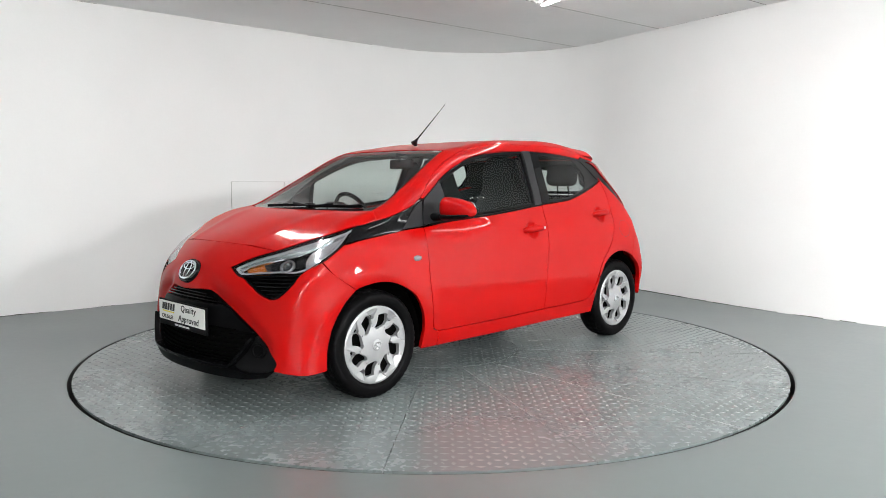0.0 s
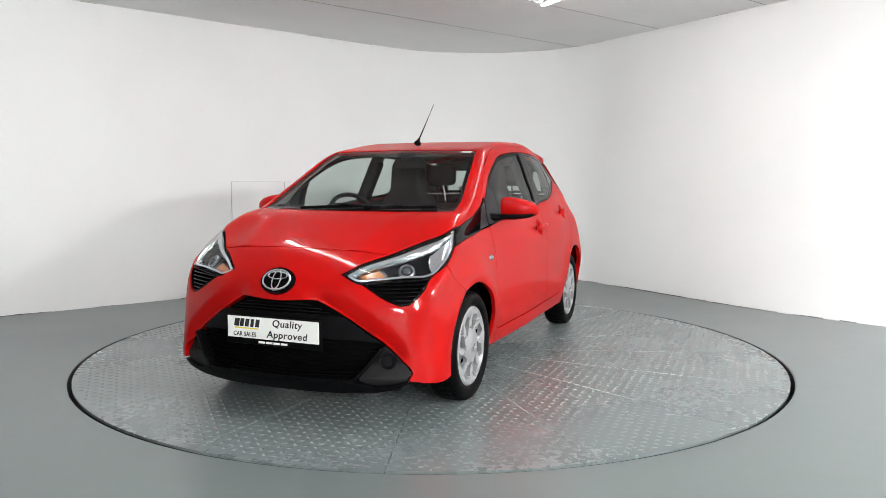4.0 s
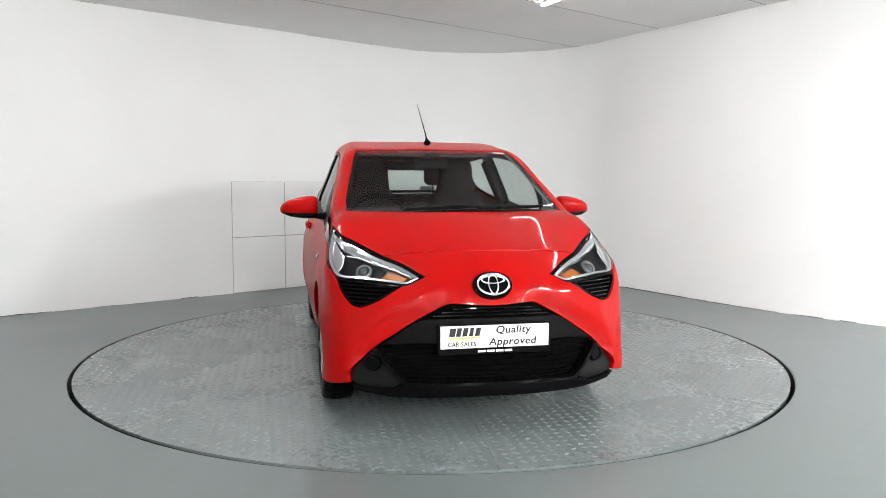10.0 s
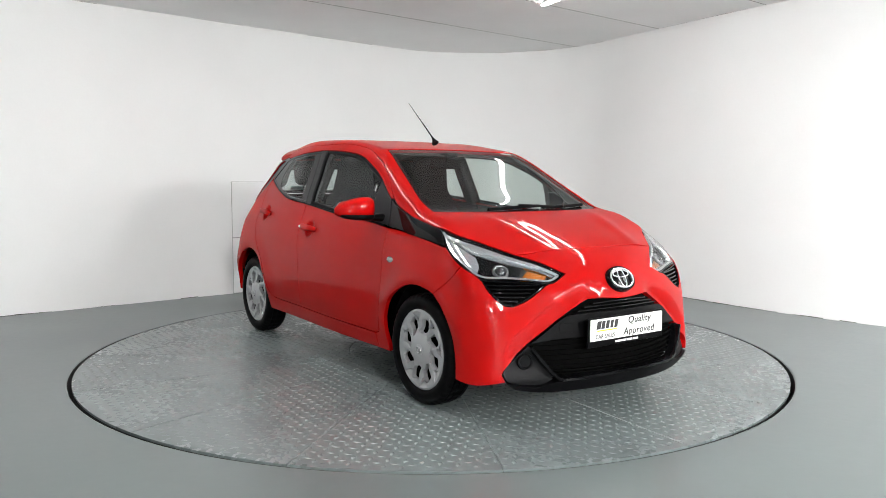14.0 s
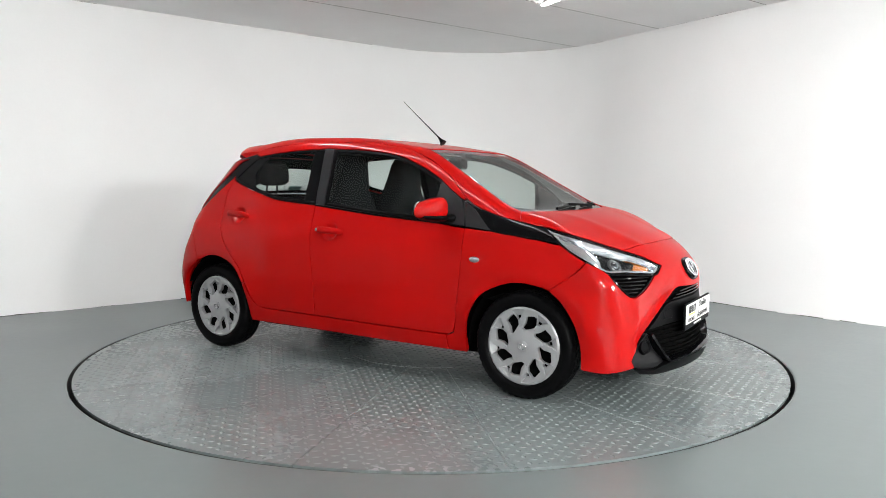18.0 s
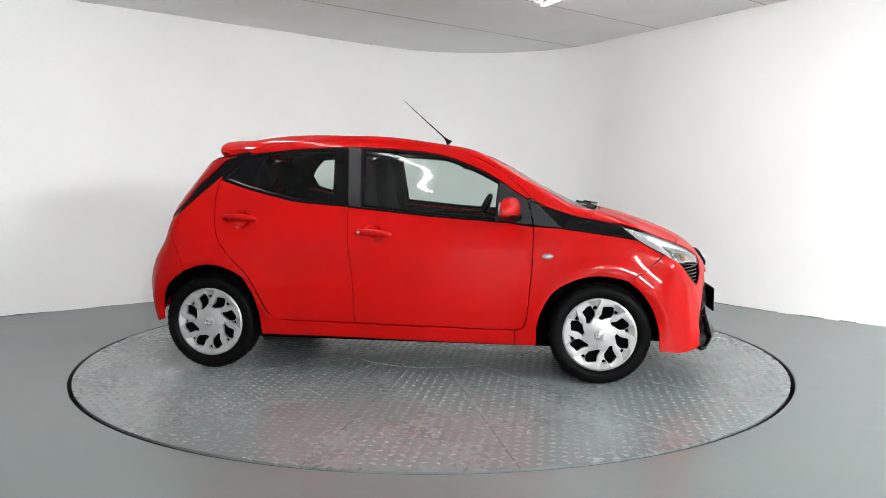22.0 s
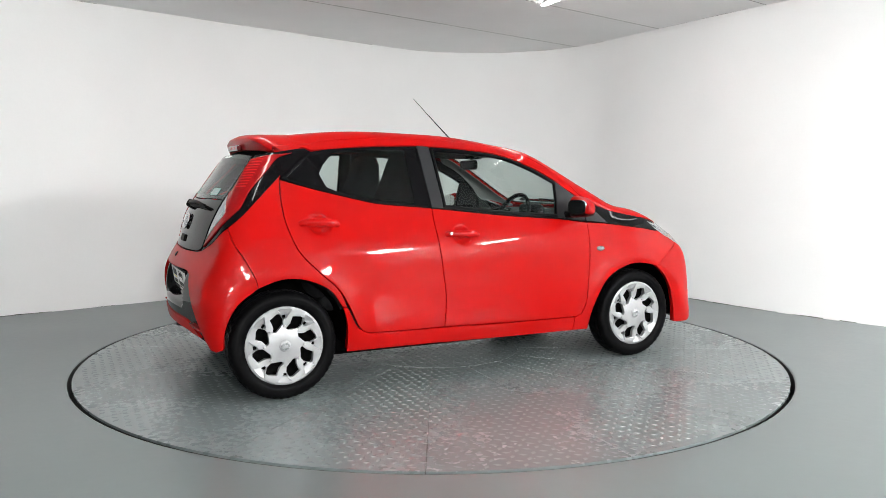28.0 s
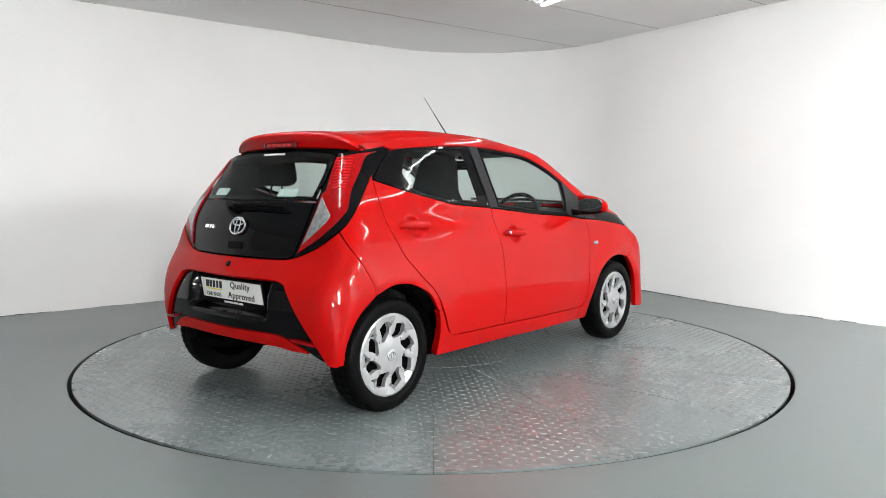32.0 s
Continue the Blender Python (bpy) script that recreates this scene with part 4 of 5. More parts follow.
def build_wheels():
    tyre, trim = wheel_meshes()
    tyre.materials.append(RUBBER)
    trim.materials.append(SILVER)
    for me, ang in ((tyre, 50), (trim, 20)):
        me.polygons.foreach_set("use_smooth", [True] * len(me.polygons))
        me.set_sharp_from_angle(angle=radians(ang))
    rim_vs, rim_fs = lathe([(.03, -.02), (.12, -.03), (.17, -.035), (.195, -.05), (.2, .07)], "y", 48)
    back = bpy.data.meshes.new("rim")
    back.from_pydata(rim_vs, [], rim_fs)
    back.materials.append(VOID)
    hub_vs, hub_fs = lathe([(0, -.0835), (.026, -.0835), (.030, -.081), (.031, -.074)], "y", 32)
    hub = bpy.data.meshes.new("hub_cap")
    hub.from_pydata(hub_vs, [], hub_fs)
    hub.materials.append(SILVER)
    bolt_vs, bolt_fs = lathe([(0, -.0795), (.0055, -.0795), (.007, -.077), (.008, -.070)], "y", 12)
    bolt = bpy.data.meshes.new("bolt_cap")
    bolt.from_pydata(bolt_vs, [], bolt_fs)
    bolt.materials.append(SILVER)
    for me in (hub, bolt, back):
        me.polygons.foreach_set("use_smooth", [True] * len(me.polygons))
        me.set_sharp_from_angle(angle=radians(35))
    ring_vs, ring_fs = tube([(.021 * math.cos(a), -.0842, .015 * math.sin(a)) for a in np.linspace(0, 2 * math.pi, 25)[:-1]], .0022, 6, True)
    bar_vs, bar_fs = tube([(.0085 * math.cos(a), -.0842, .015 * math.sin(a)) for a in np.linspace(0, 2 * math.pi, 21)[:-1]], .0018, 6, True)
    emblem = bpy.data.meshes.new("hub_emblem")
    emblem.from_pydata([tuple(v) for v in ring_vs + bar_vs], [], ring_fs + [tuple(i + len(ring_vs) for i in f) for f in bar_fs])
    emblem.materials.append(CHROME)
    for x in (1.17, -1.17):
        for s in (-1, 1):
            w = empty("wheel", pose(x, s * (.674 if x > 0 else .658), .2885, 0, -10 if x > 0 else 0, 0 if s < 0 else 180))
            w.parent = car
            tagged(w, "silver eight-spoke wheel trim in a black tyre")
            for name, me in (("tyre", tyre), ("wheel_trim", trim), ("rim", back), ("hub_cap", hub), ("hub_emblem", emblem)):
                new(name, me).parent = w
            for k in range(8):
                b = new("bolt_cap", bolt)
                b.parent = w
                a = radians(45 * k)
                b.matrix_basis = Matrix.Translation((.106 * math.cos(a), .004, .106 * math.sin(a)))
            # black arch liner round the wheel
            sgn = s
            vs, fs = [], []
            prof = [(.70, .352), (.62, .35), (.45, .345), (.44, .1)]
            m = 36
            for i in range(m + 1):
                a = radians((-4 if x < 0 else 24) + 160 * i / m)
                for y, r in prof:
                    vs.append((x + r * math.cos(a), sgn * y, .29 + r * math.sin(a)))
            for i in range(m):
                fs += [(i * 4 + q, i * 4 + q + 1, i * 4 + q + 5, i * 4 + q + 4) for q in range(3)]
            smooth(part("wheel_arch_liner", (vs, fs), VOID, car))


# ---- front end ----
def local(view, u, v, lift=0.0):
    """A frame on the form: origin, across (to the viewer's right), up, out."""
    p = on_form(view, np.array([(u, v)]))
    n = slope(p)[0]
    out = Vector(n)
    p = Vector(p[0]) + out * lift
    across = Vector((0, 0, 1)).cross(out).normalized()
    up = out.cross(across)
    m = Matrix((across, up, out)).transposed().to_4x4()
    m.translation = p
    return m


def placed(name, vs, fs, m, mat, parent, label="", ang=35):
    ob = part(name, ([m @ Vector(v) for v in vs], fs), mat, parent, label)
    return smooth(ob, ang)


def oval(w, h, r, n=40, z=0.0):
    return tube([(w * math.cos(a), h * math.sin(a), z) for a in np.linspace(0, 2 * math.pi, n + 1)[:-1]], r, 8, True)


def emblem(view, u, v, w, h, recess, parent):
    m = local(view, u, v)
    if recess:
        vs, fs = lathe([(0, .004), (.95, .004), (1.0, .008), (1.04, -.012)], "z", 48)
        ob = placed("emblem_base", [(x * w * 1.26, y * h * 1.30, z) for x, y, z in vs], fs, m, GLOSS_BLACK, parent, "black oval emblem recess")
    z = .014 if recess else .008
    badge = None
    for q, (a, b, dx, dy, r) in enumerate(((w, h, 0, 0, .0055), (w * .30, h * .93, 0, 0, .004), (w * .72, h * .36, 0, h * .42, .004))):
        vs, fs = oval(a, b, r, 44, z)
        vs = [Vector((p[0] + dx, p[1] + dy, p[2])) for p in vs]
        ob = placed("emblem_ring", vs, fs, m, CHROME, parent, "chrome emblem ring")


def words(text, size, m, mat, parent, name="lettering", squeeze=1.0, slant=0.0, extrude=.0006):
    cu = bpy.data.curves.new("words", "FONT")
    cu.body, cu.size, cu.extrude = text, size, extrude
    cu.shear, cu.space_character = slant, 1.08
    cu.offset = size * .014
    ob = bpy.data.objects.new("words", cu)
    scene.collection.objects.link(ob)
    dg = bpy.context.evaluated_depsgraph_get()
    me = bpy.data.meshes.new_from_object(ob.evaluated_get(dg))
    bpy.data.objects.remove(ob)
    me.transform(m @ Matrix.Diagonal((squeeze, 1, 1, 1)))
    me.materials.clear()
    me.materials.append(mat)
    me.name = name
    o = new(name, me)
    o.parent = parent
    return o


def number_plate(m, parent):
    """White dealer plate in a black holder, facing +z of m."""
    holder = empty("plate_holder", m)
    holder.parent = parent
    tagged(holder, "white dealer plate in a black holder")
    bm = bmesh.new()
    box(bm, (0, -.008, -.006), (.535, .142, .012), .004)
    part("holder_frame", bm, BLACK, holder)
    bm = bmesh.new()
    box(bm, (0, .004, .002), (.512, .104, .006), .002)
    part("plate", bm, PLATE_WHITE, holder, "white plate")
    z = .0055
    words("Quality", .047, Matrix.Translation((.0, .018, z)), PLATE_BLACK, holder, squeeze=1.1, slant=.14)
    words("Approved", .047, Matrix.Translation((-.03, -.036, z)), PLATE_BLACK, holder, squeeze=1.1, slant=.14)
    words("CAR SALES", .029, Matrix.Translation((-.222, -.038, z)), PLATE_BLACK, holder, squeeze=.88)
    bm = bmesh.new()
    for i, (w, h) in enumerate(((.028, .038), (.022, .038), (.022, .038), (.018, .038), (.022, .038))):
        x = -.204 + .0295 * i
        vs = box(bm, (x, .008 + h / 2, z), (w, h, .001))
        for v in vs:
            v.co.x += (v.co.y - .008) * .2
    part("logo_shape", bm, PLATE_BLACK, holder, "black slanted shapes")
    bm = bmesh.new()
    box(bm, (-.145, .000, z), (.135, .006, .001))
    part("logo_underline", bm, PLATE_YELLOW, holder, "yellow bar")
    bm = bmesh.new()
    for i in range(4):
        box(bm, (-.062 + .042 * i, -.064, .0005), (.036, .010, .001))
    part("holder_print", bm, PLATE_WHITE, holder, "small pale bars of print")


def front_end():
    def one(m):
        lamp = panel("headlamp", "front", LAMP, LAMP_INNER, car, m, off=-.055, gap=-.004, depth=.004, label="headlamp with chrome surround and amber indicator")
        band("lamp_wall", "front", LAMP, [(-.002, -.004), (.004, -.03), (.006, -.056)], BLACK, lamp, m)
        band("chrome_surround", "front", LAMP, [(.006, -.014), (.009, -.010), (.019, -.013), (.026, -.026), (.028, -.040)], CHROME, lamp, m, label="chrome surround")
        panel("lamp_cover", "front", LAMP, CLEAR, lamp, m, off=-.003, gap=.002, depth=.004, label="clear lamp cover")
        panel("indicator", "front", [(36.7, .705), (34.4, .742), (27.8, .716), (28.8, .700)], ORANGE, lamp, m, off=-.028, depth=.02, gap=0, label="amber indicator")
        panel("lamp_bezel", "front", [(38, .70), (36, .755), (48, .815), (58, .852), (54.5, .775), (47, .715)], BLACK, lamp, m, off=-.045, gap=.0, depth=.006)
        panel("daylight_strip", "front", [(50.5, .715), (56, .765), (61, .822), (65, .876), (58, .846), (51.5, .806), (49.8, .760)], CHROME, lamp, m, off=-.022, gap=.001, depth=.01, label="bright reflector strip")
        k = np.array([1, -1, 1]) if m else np.array([1, 1, 1])
        f = local("front", 43.0, .748, -.05)
        vs, fs = lathe([(0, .024), (.012, .022), (.022, .015), (.028, .004), (.029, -.01)], "z", 28)
        placed("projector_lens", [f @ Vector(v) for v in vs] if not m else [Vector((q.x, -q.y, q.z)) for q in (f @ Vector(v) for v in vs)], fs, Matrix(), LENS, lamp, "dark glass projector lens")
        vs, fs = lathe([(.0285, .0), (.0285, .014), (.033, .017), (.039, .012), (.042, -.01)], "z", 28)
        placed("projector_ring", [f @ Vector(v) for v in vs] if not m else [Vector((q.x, -q.y, q.z)) for q in (f @ Vector(v) for v in vs)], fs, Matrix(), LAMP_RING, lamp, "grey projector ring")
        # the vent's base is a near-black sheet in place of its shaded depth
        vent = panel("side_vent", "front", VENT, VOID, car, m, off=-.035, gap=-.003, depth=.004, label="black slatted vent below the headlamp")
        band("vent_rim", "front", VENT, [(-.001, -.036), (0, -.004), (.004, -.003), (.006, -.02)], GLOSS_BLACK, vent, m)
        for q, (a, b, z) in enumerate(((31.5, 49.2, .668), (32.6, 48.6, .650), (34.2, 47.8, .632), (36.0, 47.0, .614), (37.8, 46.0, .596), (39.6, 44.6, .580))):
            strip("vent_slat", "front", [(a, z), ((a + b) / 2, z + .002), (b, z + .006)], .008, -.010, GLOSS_BLACK, vent, m, thick=.022)
        corner = panel("fog_corner", "front", [(35.0, .390), (38.9, .327), (41.3, .285), (42.0, .262), (40.8, .222), (37.0, .205), (31.0, .200), (27.2, .226), (28.8, .272), (31.7, .325), (34.0, .375)], CORNER_GREY, car, m, off=-.010, gap=.001, depth=.03, label="satin dark grey lower corner", swell=lambda p: -.02 * np.exp(-((p[:, 2] - .30) / .055) ** 2))
        f = local("front", 35.6, .318, -.022)
        vs, fs = lathe([(0, .004), (.026, .004), (.030, .010), (.036, .010), (.040, -.006)], "z", 28)
        placed("fog_blank", [f @ Vector(v) for v in vs] if not m else [Vector((q.x, -q.y, q.z)) for q in (f @ Vector(v) for v in vs)], fs, Matrix(), BLACK, corner)
    mirrored(one)

    # near-black sheet behind the slats: the shade of the opening as colour
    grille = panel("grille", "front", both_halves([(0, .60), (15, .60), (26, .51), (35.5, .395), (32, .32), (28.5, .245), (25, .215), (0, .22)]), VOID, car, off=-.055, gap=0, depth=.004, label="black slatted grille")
    for z, w in ((.574, 12.5), (.558, 16), (.542, 18.5)):
        strip("grille_slat", "front", [(-w, z - .004), (-w / 2, z), (0, z + .001), (w / 2, z), (w, z - .004)], .007, -.018, GLOSS_BLACK, grille, thick=.03)
    for z, w in ((.405, 33), (.382, 33.5), (.358, 32.5), (.334, 31.2), (.310, 30), (.286, 28.7), (.264, 27.2), (.246, 25.5)):
        strip("grille_slat", "front", [(-w, z), (-w / 2, z - .002), (0, z - .003), (w / 2, z - .002), (w, z)], .008, -.032, VOID, grille, thick=.03)
    panel("grille_beam", "front", both_halves([(0, .530), (20.5, .525), (24.2, .507), (28.6, .460), (33.8, .402), (32.0, .402), (24, .412), (0, .417)]), BLACK, car, off=-.020, gap=.002, depth=.04, label="black cross beam of the grille")
    panel("tow_cover", "front", [(20.2, .487), (25, .487), (25, .442), (20.2, .442)], BLACK, car, off=-.017, depth=.006)
    strip("grille_trim", "front", [(-34.2, .380), (-31.5, .325), (-28.6, .272), (-26.3, .238), (-23.7, .226), (-12, .234), (0, .237), (12, .234), (23.7, .226), (26.3, .238), (28.6, .272), (31.5, .325), (34.2, .380)], .016, .012, GLOSS_BLACK, car, thick=.05)
    panel("chin_spoiler", "front", both_halves([(0, .230), (12, .228), (23.7, .219), (28, .212), (33, .197), (41.0, .220), (39, .190), (30, .168), (0, .172)]), BLACK, car, off=.006, gap=0, depth=.06, label="black chin spoiler")
    # added black sheet inside the nose, standing in for the dark hollow
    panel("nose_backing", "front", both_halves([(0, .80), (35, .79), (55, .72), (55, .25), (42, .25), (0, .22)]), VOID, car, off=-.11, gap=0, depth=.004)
    emblem("front", 0, .673, .074, .051, True, car)
    number_plate(Matrix(((0, 0, 1, 1.882), (1, 0, 0, 0), (0, 1, 0, .443), (0, 0, 0, 1))), car)


# ---- rear end ----
def rear_end():
    hollow = lambda p: -.078 / (1 + np.exp((np.abs(p[:, 1]) - .315) / .007)) / (1 + np.exp((.490 - p[:, 2]) / .006))
    panel("bumper_recess", "back", both_halves([(0, .674), (28, .674), (32.2, .657), (37.0, .534), (42.7, .40), (47, .292), (43.5, .310), (40, .345), (31, .405), (25, .414), (0, .414)]), GLOSS_BLACK, car, off=-.020, gap=0, depth=.02, step=.012, swell=hollow, label="gloss black bumper recess")
    # added black sheet inside the tail, again shade given as colour
    panel("tail_backing", "back", both_halves([(0, .78), (35, .80), (54, .85), (50, .40), (44, .39), (0, .40)]), VOID, car, off=-.13, gap=0, depth=.004)
    number_plate(Matrix(((0, 0, -1, -1.586), (-1, 0, 0, 0), (0, 1, 0, .585), (0, 0, 0, 1))) @ pose(0, 0, 0, 10), car)
    emblem("back", 0, .916, .062, .044, False, car)
    m = local("back", 0, .822)
    bm = bmesh.new()
    box(bm, (0, 0, .002), (.115, .04, .014), .005)
    bm.transform(m)
    part("gate_handle", bm, BLACK, car)
    vs, fs = lathe([(0, .006), (.012, .006), (.016, .002), (.017, -.004)], "z", 20)
    placed("rear_camera", vs, fs, local("back", 0, .728), BLACK, car)
    # bars where the model name stands
    bm = bmesh.new()
    for i in range(4):
        t = local("back", -27.5 + 2.1 * i, .905, .002)
        b2 = bmesh.new()
        box(b2, (0, 0, 0), (.018, .020, .004), .001)
        b2.transform(t)
        me = bpy.data.meshes.new("tmp")
        b2.to_mesh(me)
        b2.free()
        bm.from_mesh(me)
        bpy.data.meshes.remove(me)
    part("model_badge", bm, CHROME, car, "chrome model badge bars")
    # wiper
    strip("rear_wiper", "back", [(-9, 1.010), (4, 1.016), (16, 1.014), (29, 1.004)], lambda w: .022 - .012 * w, .034, BLACK, car, thick=.014)
    strip("rear_wiper_blade", "back", [(-4, 1.000), (8, 1.003), (20, 1.000), (30, .996)], .009, .022, BLACK, car, thick=.02)
    vs, fs = lathe([(0, .040), (.018, .038), (.024, .028), (.025, 0)], "z", 20)
    placed("wiper_pivot", vs, fs, local("back", -9, 1.006), BLACK, car)
    # print on the glass
    bm = bmesh.new()
    for i in range(9):
        t = local("back", -13 + 2.9 * i, 1.288, .002)
        b2 = bmesh.new()
        box(b2, (0, 0, 0), (.015, .011, .001))
        b2.transform(t)
        me = bpy.data.meshes.new("tmp")
        b2.to_mesh(me)
        b2.free()
        bm.from_mesh(me)
        bpy.data.meshes.remove(me)
    part("window_print", bm, PLATE_WHITE, car, "white bars of print on the rear window")
    for u, w in ((-31, .13), (26.5, .13)):
        bm = bmesh.new()
        box(bm, (0, 0, 0), (w, .045, .001))
        bm.transform(local("back", u, 1.088, .0015))
        st = part("window_sticker", bm, STICKER_GREEN, car, "pale green sticker")
        bm = bmesh.new()
        for k in range(3):
            box(bm, (.02, -.012 + .011 * k, .001), (w * .5, .005, .001))
        box(bm, (-w * .33, 0, .001), (.022, .028, .001))
        bm.transform(local("back", u, 1.088, .0015))
        part("sticker_print", bm, PRINT_PALE, st)
    # roof spoiler, with the high brake lamp in its rear face
    n, prof = 41, [(-1.035, .004, 1), (-1.10, .006, 1), (-1.17, .008, 1), (-1.225, .006, 1), (-1.250, -.004, 1), (-1.258, -.018, 1), (-1.250, -.05, 0), (-1.243, -.076, 0), (-1.225, -.086, 0), (-1.18, -.080, 0)]
    vs, fs = [], []
    k = len(prof)
    for i in range(n):
        w = -1 + 2 * i / (n - 1)
        y = w * .505
        for x, dz, kind in prof:
            xx = x + .16 * y * y + .30 * abs(y) ** 4 + (.03 * abs(w) ** 10)
            z = CROWN_LINE(min(-1.0, x)) - CROWN_DROP(x) * y * y - .045 * abs(w) ** 7
            if not kind:
                z = CROWN_LINE(-1.25) - .08 * y * y
            vs.append((xx, y, float(z) + dz))
    for i in range(n - 1):
        fs += [(i * k + q, i * k + q + 1, (i + 1) * k + q + 1, (i + 1) * k + q) for q in range(k - 1)]
    fs += [tuple(range(k)), tuple((n - 1) * k + q for q in reversed(range(k)))]
    smooth(part("roof_spoiler", (vs, fs), RED, car), 45)
    bm = bmesh.new()
    box(bm, (-1.258, 0, 1.338), (.026, .27, .036), .010)
    stop = part("high_brake_lamp", bm, BRAKE_DARK, car, "dark red high brake lamp")
    for q in range(5):
        bm = bmesh.new()
        box(bm, (-1.2705, -.084 + .042 * q, 1.338), (.004, .034, .016), .0015)
        part("lamp_cell", bm, TAIL_RIB, stop)


# ---- outside fittings ----
def blob(bm, rows, n=20):
    """A lofted closed skin through rings of points."""
    rings = []
    for ring in rows:
        rings.append([bm.verts.new(p) for p in ring])
    for a, b in zip(rings, rings[1:]):
        m = len(a)
        for i in range(m):
            bm.faces.new((a[i], a[(i + 1) % m], b[(i + 1) % m], b[i]))
    bm.faces.new(list(reversed(rings[0])))
    bm.faces.new(rings[-1])
    bmesh.ops.recalc_face_normals(bm, faces=bm.faces)


def fittings():
    for s in (-1, 1):
        # door mirror: rings from its inner to its outer end
        mirror = empty("door_mirror")
        mirror.parent = car
        tagged(mirror, "red door mirror on a black foot")
        def ring(y, cx, cz, rx, rz, flat, n=24):
            pts = []
            for i in range(n):
                a = 2 * math.pi * i / n
                c, q = math.cos(a), math.sin(a)
                x = cx + rx * math.copysign(abs(c) ** .75, c)
                if c < 0:
                    x = cx - rx * abs(c) ** .5 * flat
                pts.append((x, s * y, cz + rz * math.copysign(abs(q) ** .8, q)))
            return pts
        bm = bmesh.new()
        blob(bm, [ring(.742, .660, 1.000, .030, .040, .8), ring(.747, .662, 1.000, .044, .054, .8), ring(.765, .662, 1.002, .054, .060, .8), ring(.81, .660, 1.001, .060, .059, .8), ring(.86, .656, .998, .058, .053, .8), ring(.905, .648, .993, .050, .044, .8), ring(.938, .640, .987, .036, .031, .8), ring(.952, .634, .984, .020, .018, .8), ring(.956, .632, .983, .008, .008, .8)])
        smooth(part("mirror_shell", bm, RED, mirror), 60)
        bm = bmesh.new()
        blob(bm, [ring(.735, .664, .950, .030, .014, .8), ring(.76, .664, .950, .052, .020, .8), ring(.83, .660, .952, .058, .020, .8), ring(.90, .650, .958, .048, .016, .8), ring(.935, .642, .966, .030, .010, .8)])
        smooth(part("mirror_base", bm, BLACK, mirror), 60)
        bm = bmesh.new()
        blob(bm, [ring(.67, .675, .945, .055, .028, 1), ring(.71, .672, .945, .046, .022, 1), ring(.76, .668, .945, .034, .014, 1)])
        smooth(part("mirror_foot", bm, BLACK, mirror), 60)
        bm = bmesh.new()
        pts = []
        for a in np.linspace(0, 2 * math.pi, 33)[:-1]:
            u, v = math.copysign(abs(math.cos(a)) ** .6, math.cos(a)), math.copysign(abs(math.sin(a)) ** .7, math.sin(a))
            pts.append((.606, s * (.845 + .088 * u), .997 + .044 * v))
        bm.faces.new([bm.verts.new(p) for p in pts])
        bmesh.ops.recalc_face_normals(bm, faces=bm.faces)
        ex = bmesh.ops.extrude_face_region(bm, geom=list(bm.faces))
        for g in ex["geom"]:
            if isinstance(g, bmesh.types.BMVert):
                g.co.x += .01
        part("mirror_glass", bm, MIRROR, mirror, "mirror glass")
        # door handles
        for x, z in ((-.135, .846), (-.97, .921)):
            p = on_form("side", np.array([(x, z)]))[0]
            nrm = slope(p[None])[0]
            pts, rad = [], []
            for u in np.linspace(-1, 1, 17):
                lift = .026 - .022 * abs(u) ** 6
                q = on_form("side", np.array([(x + .102 * u, z - .003 - .004 * u)]))[0] + nrm * lift
                pts.append(Vector((q[0], -q[1] * s, q[2])))
                rad.append(.0195 * (1 - .30 * abs(u) ** 5))
            vs, fs = tube(pts, rad, 14)
            # flattened towards the door
            vs = [Vector((v.x, pts[i // 14].y + (v.y - pts[i // 14].y) * .62, v.z)) for i, v in enumerate(vs)]
            h = smooth(part("door_handle", (vs, fs), RED, car), 60)
            if x > -.5:
                q = on_form("side", np.array([(x - .083, z - .001)]))[0] + nrm * .030
                vs, fs = lathe([(0, .006), (.0085, .006), (.010, 0)], "y", 16)
                part("lock", ([(v[0] + q[0], -s * q[1] + s * abs(v[1]), v[2] + q[2]) for v in vs], fs), CHROME, h)
        # indicator repeater on the wing
        p = on_form("side", np.array([(.874, .728)]))[0]
        vs, fs = lathe([(0, .011), (.4, .0105), (.7, .008), (.92, .004), (1, 0)], "y", 28)
        smooth(part("side_repeater", ([(p[0] + v[0] * .033, -s * p[1] + s * (v[1] - .001), p[2] + v[2] * .017) for v in vs], fs), TAIL_CLEAR, car, "clear oval side repeater"))
        # rubber strip along the waist below the front window
        strip("waist_seal", "side", [(-.30, .9985), (-.22, .992), (.175, .952), (.583, .9215), (.75, .9065)], .010, .003, BLACK, car, s > 0)
        strip("waist_seal", "side", [(-.30, 1.002), (-.626, 1.029), (-.764, 1.058), (-.974, 1.110), (-1.126, 1.159)], .006, .002, BLACK, car, s > 0)
    # fuel flap on the passenger side
    pts = []
    for a in np.linspace(0, 2 * math.pi, 41)[:-1]:
        pts.append((-1.25 + .072 * math.cos(a), .805 + .062 * math.sin(a)))
    band("fuel_flap_gap", "side", pts, [(0, .0004), (.0025, .0004)], SLOT, car, True, label="thin dark outline of the fuel flap")
    # aerial
    vs, fs = lathe([(0, 0), (.024, 0), (.021, .008), (.013, .022), (.008, .04), (.006, .05)], "z", 20)
    tilt = Matrix.Translation((.206, 0, 1.402)) @ Matrix.Rotation(radians(-42), 4, "Y")
